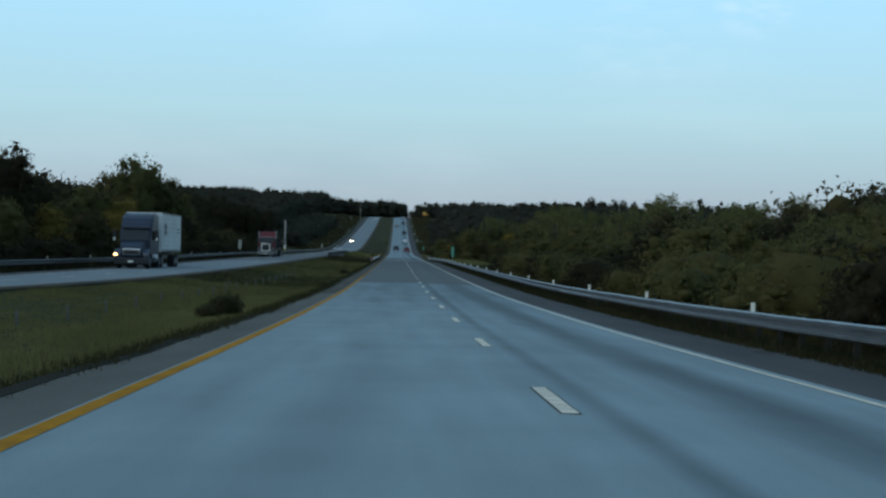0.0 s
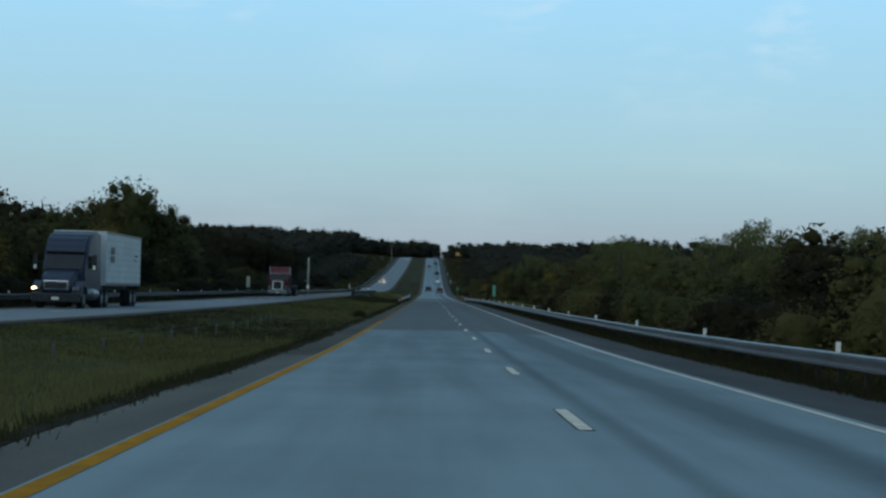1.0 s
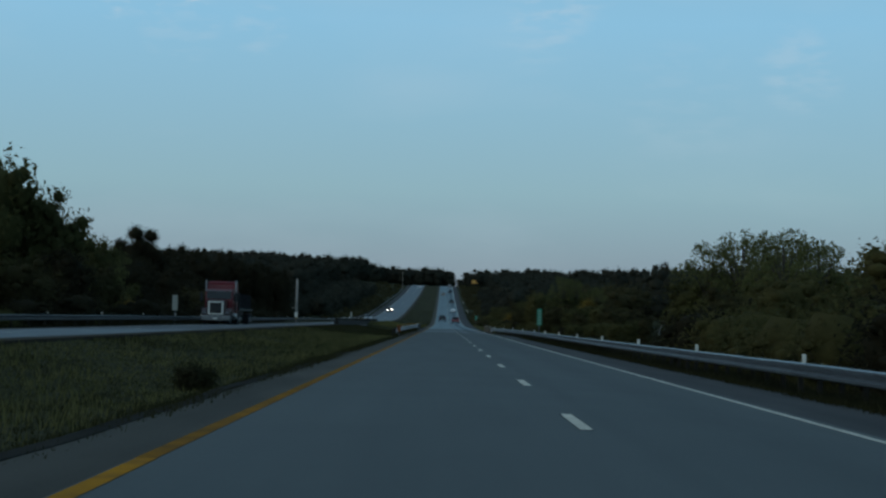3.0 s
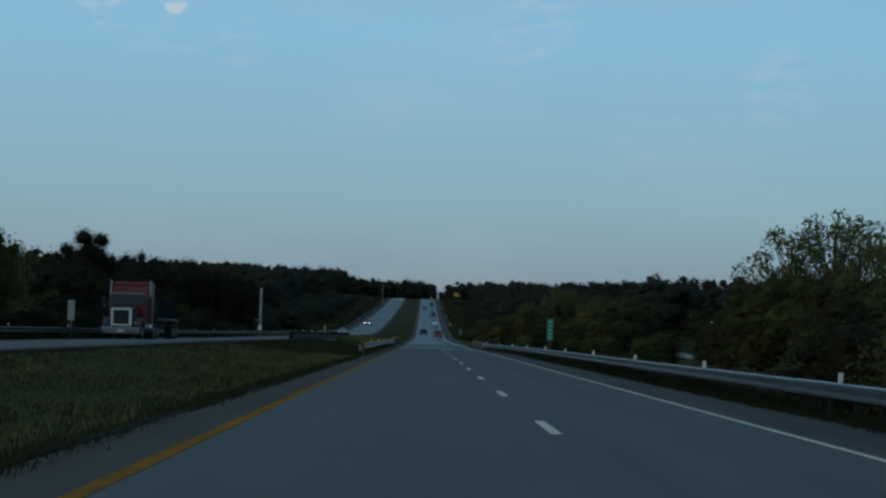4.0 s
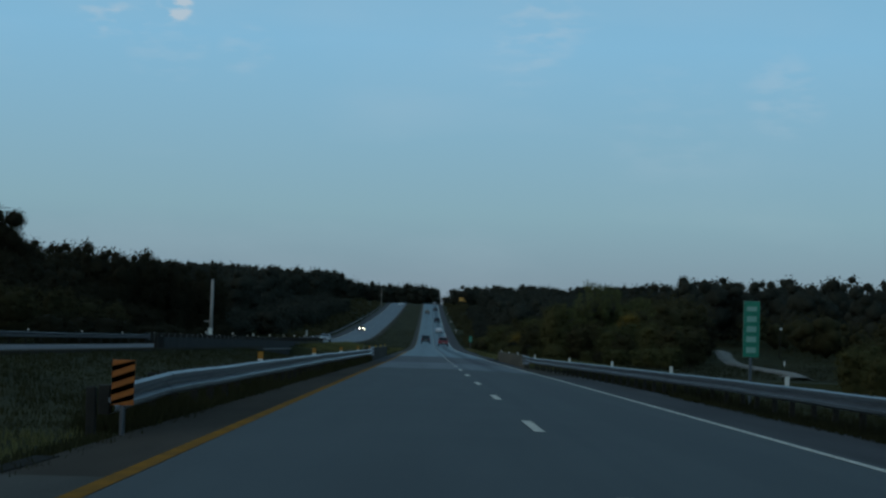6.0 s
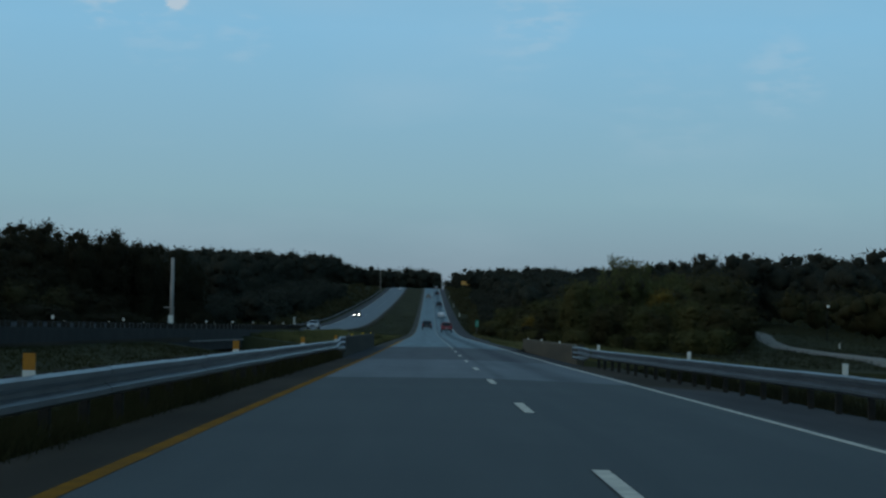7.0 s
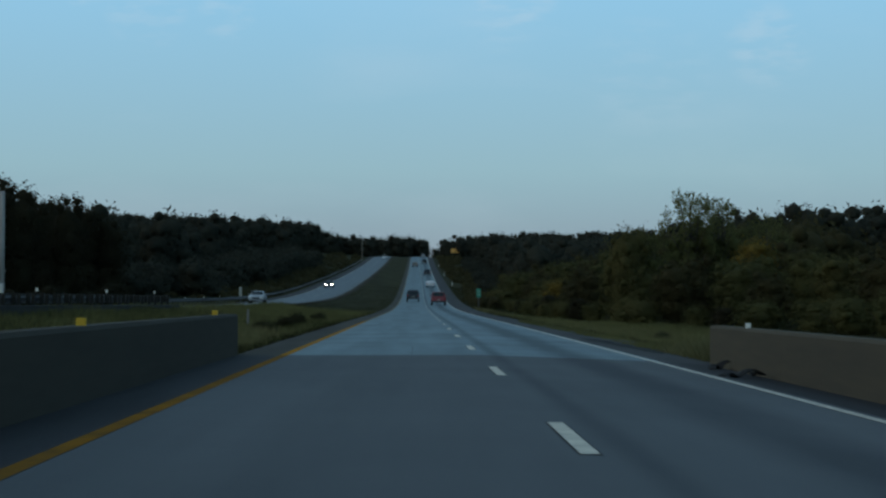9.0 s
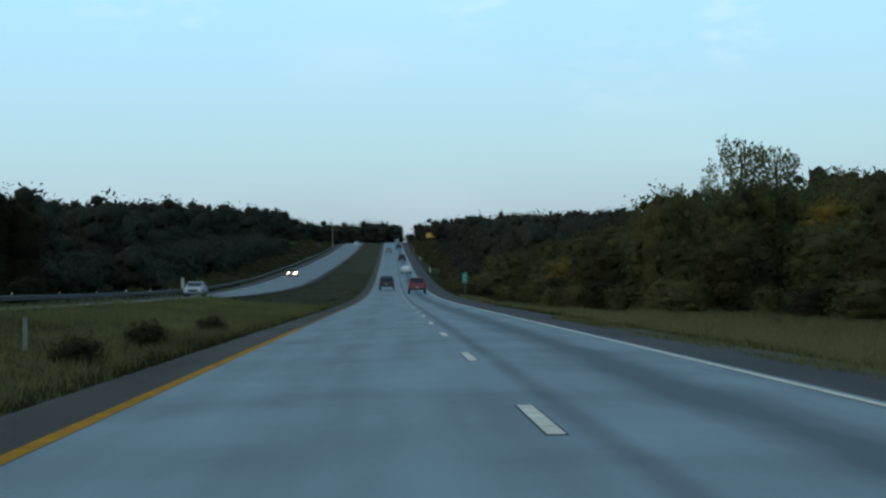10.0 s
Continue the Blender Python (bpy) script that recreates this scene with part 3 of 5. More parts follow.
def post_mesh(name, w, d, h, mat):
    bm = box(bmesh.new(), -w / 2, w / 2, -d / 2, d / 2, -h, 0)
    bmesh.ops.bevel(bm, geom=[e for e in bm.edges if abs(e.verts[0].co.z + e.verts[1].co.z) < 1e-6 or abs(e.verts[0].co.z - e.verts[1].co.z) > h * 0.5], offset=min(w, d) * 0.12, segments=1, affect="EDGES")
    me = bpy.data.meshes.new(name)
    bm.to_mesh(me)
    bm.free()
    me.materials.append(mat)
    return me


RAIL_POST = post_mesh("post", 0.11, 0.10, 0.95, WOOD_POST)
RAIL_BLOCK = post_mesh("block", 0.14, 0.11, 0.34, WOOD_POST)
PLATE_W = post_mesh("delineator", 0.095, 0.02, 0.19, REFLECT_WHITE)
PLATE_Y = post_mesh("delineator", 0.11, 0.02, 0.20, ORANGE_PLATE)
PLATE_FOOT = post_mesh("plate_foot", 0.112, 0.02, 0.06, REFLECT_WHITE)
PLATE_S = post_mesh("delineator", 0.08, 0.02, 0.12, REFLECT_WHITE)


def guard_rail(label, y0, y1, xfun, topfun, side, panel, gap, plates, plate_mesh, sub=2, steel=None):
    base = (float(xfun(y0)), y0, float(topfun(y0)))
    rail = thing("guard_rail", base, label, "guard rail", "guard rails")
    inv = Matrix.Translation(-Vector(base))
    y = y0
    k = 0
    while y < y1 - 0.5:
        ye = min(y + panel, y1)
        st = [(float(xfun(v)) + side * (0.004 if k % 2 else 0.0), v, float(topfun(v)) + 0.004 * math.sin(k * 2.3)) for v in np.linspace(y, ye + 0.12, sub + 1)]
        beam("rail_panel", W_BEAM, st, side, steel or GALV, rail, base)
        y, k = ye, k + 1
    y = y0 + 0.2
    while y < y1:
        x, t_ = float(xfun(y)), float(topfun(y))
        lean = 1.5 * math.sin(y * 1.7)
        shared("post", RAIL_POST, rail, inv @ pose(x - side * 0.245, y, t_ - 0.02, 0, lean, 0))
        shared("block", RAIL_BLOCK, rail, inv @ pose(x - side * 0.085, y, t_ + 0.005))
        y += gap
    for y in plates:
        plate = shared("delineator", plate_mesh, rail, inv @ pose(float(xfun(y)) - side * 0.02, y, float(topfun(y)) + 0.19))
        if plate_mesh is PLATE_Y:
            shared("plate_foot", PLATE_FOOT, plate, pose(0, -0.004, -0.15))
    return rail


def rail_end(rail, xfun, topfun, side, y0, y1, y2, rise):
    """The two-wave rail widens over y0..y1 into the three-wave end panel that is bolted to the parapet at y2."""
    two = ((0.03, 0.0),) * 4 + W_BEAM
    bm = bmesh.new()
    base, rows = rail.matrix_world.translation, []
    for k in range(9):
        u = k / 8
        y = y0 + (y1 - y0) * u
        e = u * u * (3 - 2 * u)
        x, top = float(xfun(y)) + side * 0.008, float(topfun(y)) + rise * e - 0.31
        sec = [(a[0] * (1 - e) + b[0] * e, a[1] * (1 - e) + b[1] * e) for a, b in zip(two, THRIE)]
        ring = [(x + side * d, y, top + h) for d, h in sec] + [(x + side * (d - 0.008), y, top + h) for d, h in sec[::-1]]
        rows.append([bm.verts.new(Vector(p) - base) for p in ring])
    for a, b in zip(rows, rows[1:]):
        for i in range(len(a)):
            bm.faces.new((a[i], a[(i + 1) % len(a)], b[(i + 1) % len(a)], b[i]))
    bmesh.ops.recalc_face_normals(bm, faces=bm.faces[:])
    part("transition_panel", bm, GALV, rail)
    beam("end_panel", THRIE, [(float(xfun(y)) + side * 0.012, y, float(topfun(y)) + rise) for y in (y1 - 0.1, (y1 + y2) / 2, y2)], side, GALV, rail, base)
    shoe = bmesh.new()
    x, top = float(xfun(y2)), float(topfun(y2)) + rise
    box(shoe, x + side * 0.05 - 0.03, x + side * 0.05 + 0.03, y2 - 0.06, y2 + 0.1, top - 0.50, top - 0.02, 0.01)
    bmesh.ops.translate(shoe, verts=shoe.verts[:], vec=-base)
    part("terminal_shoe", shoe, GALV, rail)


right_x = lambda y: np.interp(y, [0, 255, 300, 314.4], [6.2, 6.2, 4.85, 4.56])
right_top = lambda y: zr(y) + np.interp(y, [0, 255, 314.4], [0.42, 0.44, 0.50])
r_rail = guard_rail("galvanised steel corrugated guard rail on weathered posts", -60, 310.0, right_x, right_top, -1, 3.81, 1.905,
                    [67.2 + 15.1 * k for k in range(-5, 14)] + [276.2, 290.2, 308.0], PLATE_W)
rail_end(r_rail, right_x, right_top, -1, 309.9, 312.4, 316.2, 0.05)
left_x = lambda y: np.interp(y, [231, 240, 255, 315], [-5.1, -4.95, -4.85, -4.78])
left_top = lambda y: zr(y) + np.interp(y, [231, 236, 260, 317], [0.45, 0.58, 0.64, 0.67])
l_rail = guard_rail("galvanised steel guard rail beside the median grass", 232, 309.6, left_x, left_top, 1, 3.81, 1.905, [247.5, 263, 278.4, 294, 309.8], PLATE_Y)
rail_end(l_rail, left_x, left_top, 1, 309.5, 311.7, 315.15, 0.13)
far_x = lambda y: OPP_FAR - 0.7 + shift(y)
far_top = lambda y: zopp(y) - 0.11 - 0.03 + 0.72
guard_rail("long steel guard rail along the oncoming carriageway", -60, 1000, far_x, far_top, 1, 7.62, 3.81,
           [96 + 15.24 * k for k in range(0, 30)], PLATE_S, 2, GALV_DULL)

# striped object marker before the median rail
m = thing("object_marker", (-4.82, 231.4, float(terrain(-4.82, 231.4))), "orange and black striped marker plate on a steel post", "marker")
part("post", tube(bmesh.new(), (0, 0.03, -0.3), (0, 0.03, 0.88), 0.03), GALV, m)
part("plate", box(bmesh.new(), -0.125, 0.125, -0.012, 0.0, 0.42, 0.92, 0.004), ORANGE, m)
for k in range(4):
    bm = bmesh.new()
    z0 = 0.40 + 0.13 * k
    q = [(-0.123, max(0.425, z0)), (0.123, z0 + 0.09), (0.123, z0 + 0.15), (-0.123, z0 + 0.06)]
    vs = [bm.verts.new((x, -0.016, min(0.915, z))) for x, z in q]
    bm.faces.new(vs)
    bmesh.ops.solidify(bm, geom=bm.faces[:], thickness=0.003)
    part("stripe", bm, BLACK, m)

# ---- bridge parapets ----


def parapet(label, x, y0, y1, top, thick, side, plates, plate_mesh, mat):
    base = (x, y0, float(zr(y0)) + top)
    w = thing("bridge_parapet", base, label, "parapet", "bridge parapets")
    n = int(round((y1 - y0) / 6.1))
    ys = np.linspace(y0, y1, n + 1)
    for a, b in zip(ys, ys[1:]):
        bm = bmesh.new()
        a2, b2 = a + 0.004, b - 0.004
        za, zb = float(zr(a)) + top - base[2], float(zr(b)) + top - base[2]
        sec = [(0, -1.3), (0, -0.05), (0.03, 0.0), (thick - 0.03, 0.0), (thick, -0.05), (thick, -1.3)]
        A = [bm.verts.new((side * d, a2 - y0, za + h)) for d, h in sec]
        B = [bm.verts.new((side * d, b2 - y0, zb + h)) for d, h in sec]
        for i in range(6):
            bm.faces.new((A[i], A[(i + 1) % 6], B[(i + 1) % 6], B[i]))
        bm.faces.new(A)
        bm.faces.new(B[::-1])
        bmesh.ops.recalc_face_normals(bm, faces=bm.faces[:])
        part("wall_panel", bm, mat, w)
    for y in plates:
        shared("reflector", plate_mesh, w, pose(side * thick * 0.5, y - y0, float(zr(y)) + top - base[2] + 0.085))
    return w


REF_W = post_mesh("reflector", 0.09, 0.05, 0.085, REFLECT_WHITE)
REF_Y = post_mesh("reflector", 0.11, 0.05, 0.085, REFLECT_YELLOW)
# the right wall takes the lit tone, the left wall the shaded one
parapet("weathered concrete bridge parapet in a lit brown tone, with white reflectors", 4.52, 314.6, 352.6, 0.61, 0.3, 1, [325.2, 337.4, 349.6], REF_W, LIT_CONCRETE)
parapet("weathered concrete bridge parapet in a shaded grey tone, with yellow reflectors", -4.82, 314.7, 353.6, 0.78, 0.3, -1, [326.3, 338.7, 351.0], REF_Y, SHADED_CONCRETE)


SEAT = material("post_seat_concrete", (0.24, 0.23, 0.21), 0.9, dark=(0.14, 0.135, 0.125), scale=2, fine=30)
FASCIA = material("dark_fascia", (0.035, 0.033, 0.03), 0.95, dark=(0.018, 0.017, 0.016), scale=1.5, fine=20)


def bridge_edge(label, x, y0, y1, level, seats):
    """Deck edge of the oncoming road's bridge: dark fascia with pale seats under the rail posts."""
    w = thing("bridge_edge", (x, y0, level), label, "bridge edge")
    part("fascia", box(bmesh.new(), -0.2, 0.2, 0, y1 - y0, -1.1, 0.0, 0.02), FASCIA, w)
    me = post_mesh("post_seat", 0.26, 0.6, 0.08, SEAT)
    y = seats[0] - y0
    while y < seats[1] - y0:
        shared("post_seat", me, w, pose(0.28, y, -0.56))
        y += 1.905
    return w


in_x = lambda y: OPP_NEAR - 0.45 + shift(y)
in_top = lambda y: zopp(y) + 0.11 + 0.62
guard_rail("steel guard rail on the inner side of the oncoming road's bridge", 282, 402, in_x, in_top, -1, 3.81, 1.905, [300 + 12.2 * k for k in range(0, 9)], PLATE_S, 2, GALV_DULL)
bridge_edge("low dark bridge wall under the inner rail, with pale post seats", OPP_NEAR - 0.15 + float(shift(340)), 284, 401, float(zopp(340)) + 0.46, (327.5, 352))
bridge_edge("dark outer bridge deck edge", OPP_FAR - 0.3 + float(shift(330)), 312, 356, float(zopp(334)) - 0.2, (0, 0))

# ---- cable barrier in the median ----
WEATHERED = material("weathered_steel_post", (0.13, 0.13, 0.118), 0.85, 0.1, dark=(0.06, 0.06, 0.055), scale=4)
cb = thing("cable_barrier", (-8.7, -20, float(terrain(-8.7, -20))), "thin grey cable barrier posts in the grass median", "cable barrier")
inv = cb.matrix_world.inverted()
CPOST = post_mesh("post", 0.06, 0.05, 0.75, WEATHERED)
for k in range(30):
    y = -20 + 4.9 * k
    shared("post", CPOST, cb, inv @ pose(-8.7, y, float(terrain(-8.7, y)) + 0.35, 0, 2 * math.sin(k * 1.9), 0))
for h in (0.3, 0.43):
    ys = np.arange(-20, 124, 9.8)
    st = [inv @ Vector((-8.66, y, float(terrain(-8.7, y)) + h)) for y in ys]
    v = [(p.x + dx, p.y, p.z + dz) for p in st for dx, dz in ((0.003, 0), (-0.0015, 0.0026), (-0.0015, -0.0026))]
    f = [(i * 3 + j, i * 3 + (j + 1) % 3, i * 3 + 3 + (j + 1) % 3, i * 3 + 3 + j) for i in range(len(st) - 1) for j in range(3)]
    raw("cable", v, f, DARK_STEEL, cb)
mk = thing("marker_post", (-8.1, 388, float(terrain(-8.1, 388))), "white plastic marker post in the median grass", "marker post")
part("post", box(bmesh.new(), -0.045, 0.045, -0.02, 0.02, -0.2, 0.72, 0.01), SEAT, mk)

# ---- signs ----


def sign(name, at, label, w, h, z0, front, bars=(), back=None, posts=1, category="road sign", flip=False):
    g = float(terrain(at[0], at[1]))
    s = thing(name, (at[0], at[1], g), label, category, rz=180 if flip else 0)
    z0 = z0 - g
    for k in range(posts):
        px = 0 if posts == 1 else (-0.5 + k / (posts - 1)) * w * 0.7
        part("post", box(bmesh.new(), px - 0.035, px + 0.035, 0.012, 0.07, -0.3, z0 + h - 0.05, 0.008), GALV, s)
    panel = part("panel", box(bmesh.new(), -w / 2, w / 2, 0.0, 0.012, z0, z0 + h, 0.004), back or front, s)
    if back:
        part("sheeting", box(bmesh.new(), -w / 2 + 0.005, w / 2 - 0.005, -0.004, 0.0, z0 + 0.005, z0 + h - 0.005), front, panel)
    for x0, x1, b0, b1 in bars:
        part("marking", box(bmesh.new(), x0 * w, x1 * w, -0.009, -0.0045, z0 + b0 * h, z0 + b1 * h), SIGN_TEXT, panel)
    return s


sign("mile_sign", (7.15, 257.2), "tall narrow green mile sign with white marks", 0.44, 1.5, 0.28, GREEN_SIGN,
     [(-0.3, 0.3, 0.82, 0.90), (-0.3, 0.3, 0.63, 0.73), (-0.3, 0.3, 0.45, 0.55), (-0.3, 0.3, 0.27, 0.37), (-0.3, 0.3, 0.08, 0.18)], SIGN_BACK)
sign("mile_sign", (-25.1, 252.8), "pale bare metal back of a tall narrow road sign", 0.46, 1.35, 0.75, SIGN_BACK)
sign("mile_sign", (-26.6, 560.0), "pale metal back of a narrow sign behind the far rail", 0.4, 1.3, 1.4, SIGN_BACK)
sign("small_sign", (7.2, 545.0), "small green road sign on the verge", 0.6, 1.2, 1.3, GREEN_SIGN, [(-0.3, 0.3, 0.6, 0.75), (-0.3, 0.3, 0.25, 0.4)], SIGN_BACK)
sign("small_sign", (-41.0, 457.0), "small weathered pale sign behind the far rail", 0.9, 0.8, 0.75, SIGN_BACK)
sign("small_sign", (-44.0, 560.0), "small pale sign on a post near the woods", 0.9, 0.8, 2.0, SIGN_BACK)
g18 = float(terrain(18.2, 1120))
sign("billboard", (18.2, 1120), "wide amber sign board on posts beside the hilltop", 5.8, 2.1, g18 + 2.4, AMBER_BOARD, posts=3, category="billboard")
# opposite reflector posts up the hill
for y in (700, 810, 930):
    p_ = thing("delineator_post", (6.9, y, float(terrain(6.9, y))), "slim white roadside delineator post", "delineator", "hill delineators")
    part("post", box(bmesh.new(), -0.06, 0.06, -0.02, 0.02, -0.2, 1.1, 0.01), REFLECT_WHITE, p_)

p_ = thing("marker_post", (56.9, 483.8, float(terrain(56.9, 483.8))), "short white marker post beside the gravel road", "marker post")
part("post", box(bmesh.new(), -0.1, 0.1, -0.1, 0.1, -0.2, 0.75, 0.02), REFLECT_WHITE, p_)

# ---- grey wooden pole with boxes ----
pz = float(terrain(-30.9, 439.2))
pole = thing("utility_pole", (-30.9, 439.2, pz), "grey wooden utility pole with a pale meter box", "utility pole")
part("shaft", tube(bmesh.new(), (0, 0, -0.5), (0, 0, 8.3 - pz), 0.25, 0.19, 14), POLE_WOOD, pole, smooth=True)
part("crossbar", box(bmesh.new(), -0.95, 0.35, -0.08, 0.04, 2.55 - pz, 2.68 - pz, 0.01), POLE_WOOD, pole)
bx = part("meter_box", box(bmesh.new(), -0.35, 0.3, -0.42, -0.2, 0.75 - pz, 1.75 - pz, 0.02), PALE_CONCRETE, pole, "pale metal meter box")
part("box_door", box(bmesh.new(), -0.28, 0.23, -0.435, -0.421, 0.83 - pz, 1.67 - pz, 0.005), REFLECT_WHITE, bx)
part("marker_band", tube(bmesh.new(), (0, 0, 0.35 - pz), (0, 0, 0.7 - pz), 0.262, seg=14), REFLECT_YELLOW, pole)
tp = thing("hilltop_pole", (-24.5, 1030, float(terrain(-24.5, 1030))), "thin grey pole on the distant hill", "pole")
part("shaft", tube(bmesh.new(), (0, 0, -0.5), (0, 0, 9.0), 0.16, 0.1), POLE_WOOD, tp)

lp = thing("light_pole", (63.8, 520, float(terrain(63.8, 520))), "thin dark yard light pole at the field's edge", "light pole")
lz = 5.9 - float(terrain(63.8, 520))
part("shaft", tube(bmesh.new(), (0, 0, -0.5), (0, 0, lz), 0.1, 0.07, 10), WOOD_POST, lp, smooth=True)
part("bracket", box(bmesh.new(), -0.03, 0.03, -0.6, 0.05, lz - 0.25, lz - 0.17, 0.01), DARK_STEEL, lp)
part("lamp_head", box(bmesh.new(), -0.2, 0.2, -0.85, -0.4, lz - 0.55, lz - 0.1, 0.06), REFLECT_WHITE, lp, "pale unlit lamp head")

# ---- gravel side road ----
line = [(33, 366), (40, 402), (44, 432), (46.6, 460), (48.8, 483), (52, 510), (56, 535), (58, 550)]
v, f = [], []
pts_ = [Vector(p).lerp(Vector(q), k / 8) for p, q in zip(line, line[1:]) for k in range(8)]
for i, p in enumerate(pts_):
    d = (pts_[min(i + 1, len(pts_) - 1)] - pts_[max(i - 1, 0)]).normalized()
    nrm = Vector((-d.y, d.x))
    for s_ in (-1, -0.35, 0.35, 1):
        q = p + nrm * s_ * 1.55
        v.append((q.x, q.y, float(terrain(q.x, q.y)) + (0.28 if abs(s_) < 1 else -0.04)))
for i in range(len(pts_) - 1):
    for j in range(3):
        a = i * 4 + j
        f.append((a, a + 1, a + 5, a + 4))
tagged(raw("side_road", v, f, GRAVEL), "pale gravel side road behind the verge", "road", kind="structure")


# ---- vehicles (each faces -y in its own frame) ----
OLD_CHROME = material("dull_chrome", (0.28, 0.28, 0.28), 0.35, 0.9, dark=(0.14, 0.14, 0.14), scale=3, bump=0.05)
LENS = material("lamp_lens", (0.18, 0.19, 0.2), 0.2, dark=(0.1, 0.1, 0.11), bump=0, spec=0.5)
TARP = material("dark_tarpaulin", (0.016, 0.015, 0.018), 0.9, dark=(0.009, 0.009, 0.01), scale=1.5, fine=8, bump=0.4, bump_dist=0.05, spec=0.02)
SEAM = material("trailer_seam", (0.4, 0.41, 0.41), 0.6, dark=(0.3, 0.3, 0.31), bump=0)

def wheel_set(parent, x, y, r, w, name="wheel"):
    t_ = part(name, tube(bmesh.new(), (x - w / 2, y, r), (x + w / 2, y, r), r, seg=20), RUBBER, parent)
    s = 1 if x > 0 else -1
    part("rim", tube(bmesh.new(), (x + s * (w / 2 - 0.05), y, r), (x + s * (w / 2 + 0.015), y, r), r * 0.58, r * 0.5, 16), GALV, t_)
    return t_


def mirrored(fn):
    for s in (-1, 1):
        fn(s)


def tractor(truck, paint_mat, style):
    """Cab-behind-hood tractor, about 7 m long; front bumper at y = 0."""
    if style == "aero":
        hood = [(0.1, 0.75), (0.02, 1.15), (0.12, 1.45), (0.4, 1.72), (0.95, 1.88), (1.7, 1.98), (1.7, 0.75)]
        cab = [(1.6, 0.75), (1.6, 1.98), (2.1, 2.85), (2.25, 3.1), (2.5, 3.42), (2.85, 3.72), (3.3, 3.92), (3.9, 4.02), (5.4, 4.04), (5.4, 0.8)]
        glass = [(1.63, 2.02), (2.09, 2.80), (2.13, 2.80), (1.68, 2.02)]
    else:
        hood = [(0.15, 0.8), (0.1, 1.95), (0.2, 2.05), (1.9, 2.15), (1.9, 0.8)]
        cab = [(1.9, 0.8), (1.9, 2.15), (2.05, 2.9), (2.3, 3.02), (3.3, 3.05), (3.35, 3.55), (3.6, 3.75), (5.3, 3.78), (5.3, 0.8)]
        glass = [(1.87, 2.2), (2.02, 2.85), (2.06, 2.85), (1.92, 2.2)]
    def nose(bm):
        """Draws the front and the roof edges in, as the streamlined cab has them."""
        if style == "aero":
            for v in bm.verts:
                v.co.x *= float(np.interp(v.co.y, [0.0, 1.6, 3.2], [0.80, 0.90, 1.0])) * float(np.interp(v.co.z, [2.6, 4.0], [1.0, 0.92]))
        return bm

    # the classic truck's lower front is painted darker to stand for shade
    lower = SHADED_MAROON if style != "aero" else paint_mat
    bm = prism(bmesh.new(), hood, -0.95 if style == "aero" else -0.8, 0.95 if style == "aero" else 0.8)
    bmesh.ops.bevel(bm, geom=bm.edges[:], offset=0.09, segments=3, affect="EDGES")
    nose(bm)
    part("hood", bm, lower, truck, smooth=False)
    bm = prism(bmesh.new(), cab, -1.2, 1.2)
    bmesh.ops.bevel(bm, geom=bm.edges[:], offset=0.14 if style == "aero" else 0.1, segments=4, affect="EDGES")
    nose(bm)
    body = part("cab", bm, paint_mat, truck)
    part("windscreen", nose(prism(bmesh.new(), [(y - 0.035, z) for y, z in glass], -1.05, 1.05)), GLASS_DARK, body)
    mirrored(lambda s: part("side_window", nose(box(bmesh.new(), s * 1.205 - 0.01, s * 1.205 + 0.01, 2.25, 3.15, 2.05, 2.7, 0.008)), GLASS_DARK, body))
    part("sun_visor", nose(box(bmesh.new(), -1.1, 1.1, 1.95, 2.25, 2.86, 2.93, 0.02)), DARK_STEEL if style == "aero" else OLD_CHROME, body)
    chrome = style != "aero"
    bumper = part("bumper", box(bmesh.new(), -1.2, 1.2, -0.12, 0.25, 0.32, 0.78, 0.08), OLD_CHROME if chrome else DARK_STEEL, truck, "dull chrome bumper" if chrome else "")
    part("number_plate", box(bmesh.new(), -0.18, 0.18, -0.135, -0.121, 0.45, 0.58), REFLECT_WHITE, bumper)
    if chrome:
        shell = part("grille_surround", box(bmesh.new(), -0.66, 0.66, -0.02, 0.14, 0.85, 1.98, 0.04), REFLECT_WHITE, truck, "bright polished grille surround")
        part("grille", box(bmesh.new(), -0.5, 0.5, -0.035, -0.021, 0.97, 1.86), DARK_STEEL, shell)
        for k in range(9):
            part("grille_bar", box(bmesh.new(), -0.5, 0.5, -0.045, -0.036, 1.02 + 0.09 * k, 1.03 + 0.09 * k), DARK_STEEL, shell)
        mirrored(lambda s: part("exhaust_pipe", tube(bmesh.new(), (s * 1.28, 3.15, 1.0), (s * 1.28, 3.15, 3.85), 0.065, seg=12), OLD_CHROME, truck, smooth=True))
    else:
        shell = part("grille_surround", box(bmesh.new(), -0.62, 0.62, -0.03, 0.2, 0.95, 1.42, 0.05), CHROME, truck, "bright metal grille surround")
        part("grille", box(bmesh.new(), -0.54, 0.54, -0.045, -0.031, 1.0, 1.30), DARK_STEEL, shell)
    for s in (-1, 1):
        fender = [(0.2, 0.6), (0.25, 1.15), (0.7, 1.4), (1.5, 1.4), (1.9, 1.1), (1.95, 0.7), (1.75, 0.7), (1.5, 1.1), (0.95, 1.15), (0.6, 0.95), (0.5, 0.6)]
        bm = prism(bmesh.new(), fender, s * 0.8, s * 1.22)
        part("fender", bm, lower, truck)
        part("headlamp", box(bmesh.new(), s * 0.98 - 0.18, s * 0.98 + 0.18, 0.05, 0.2, 0.92, 1.12, 0.03),
             LENS, truck, "unlit headlamp lens")
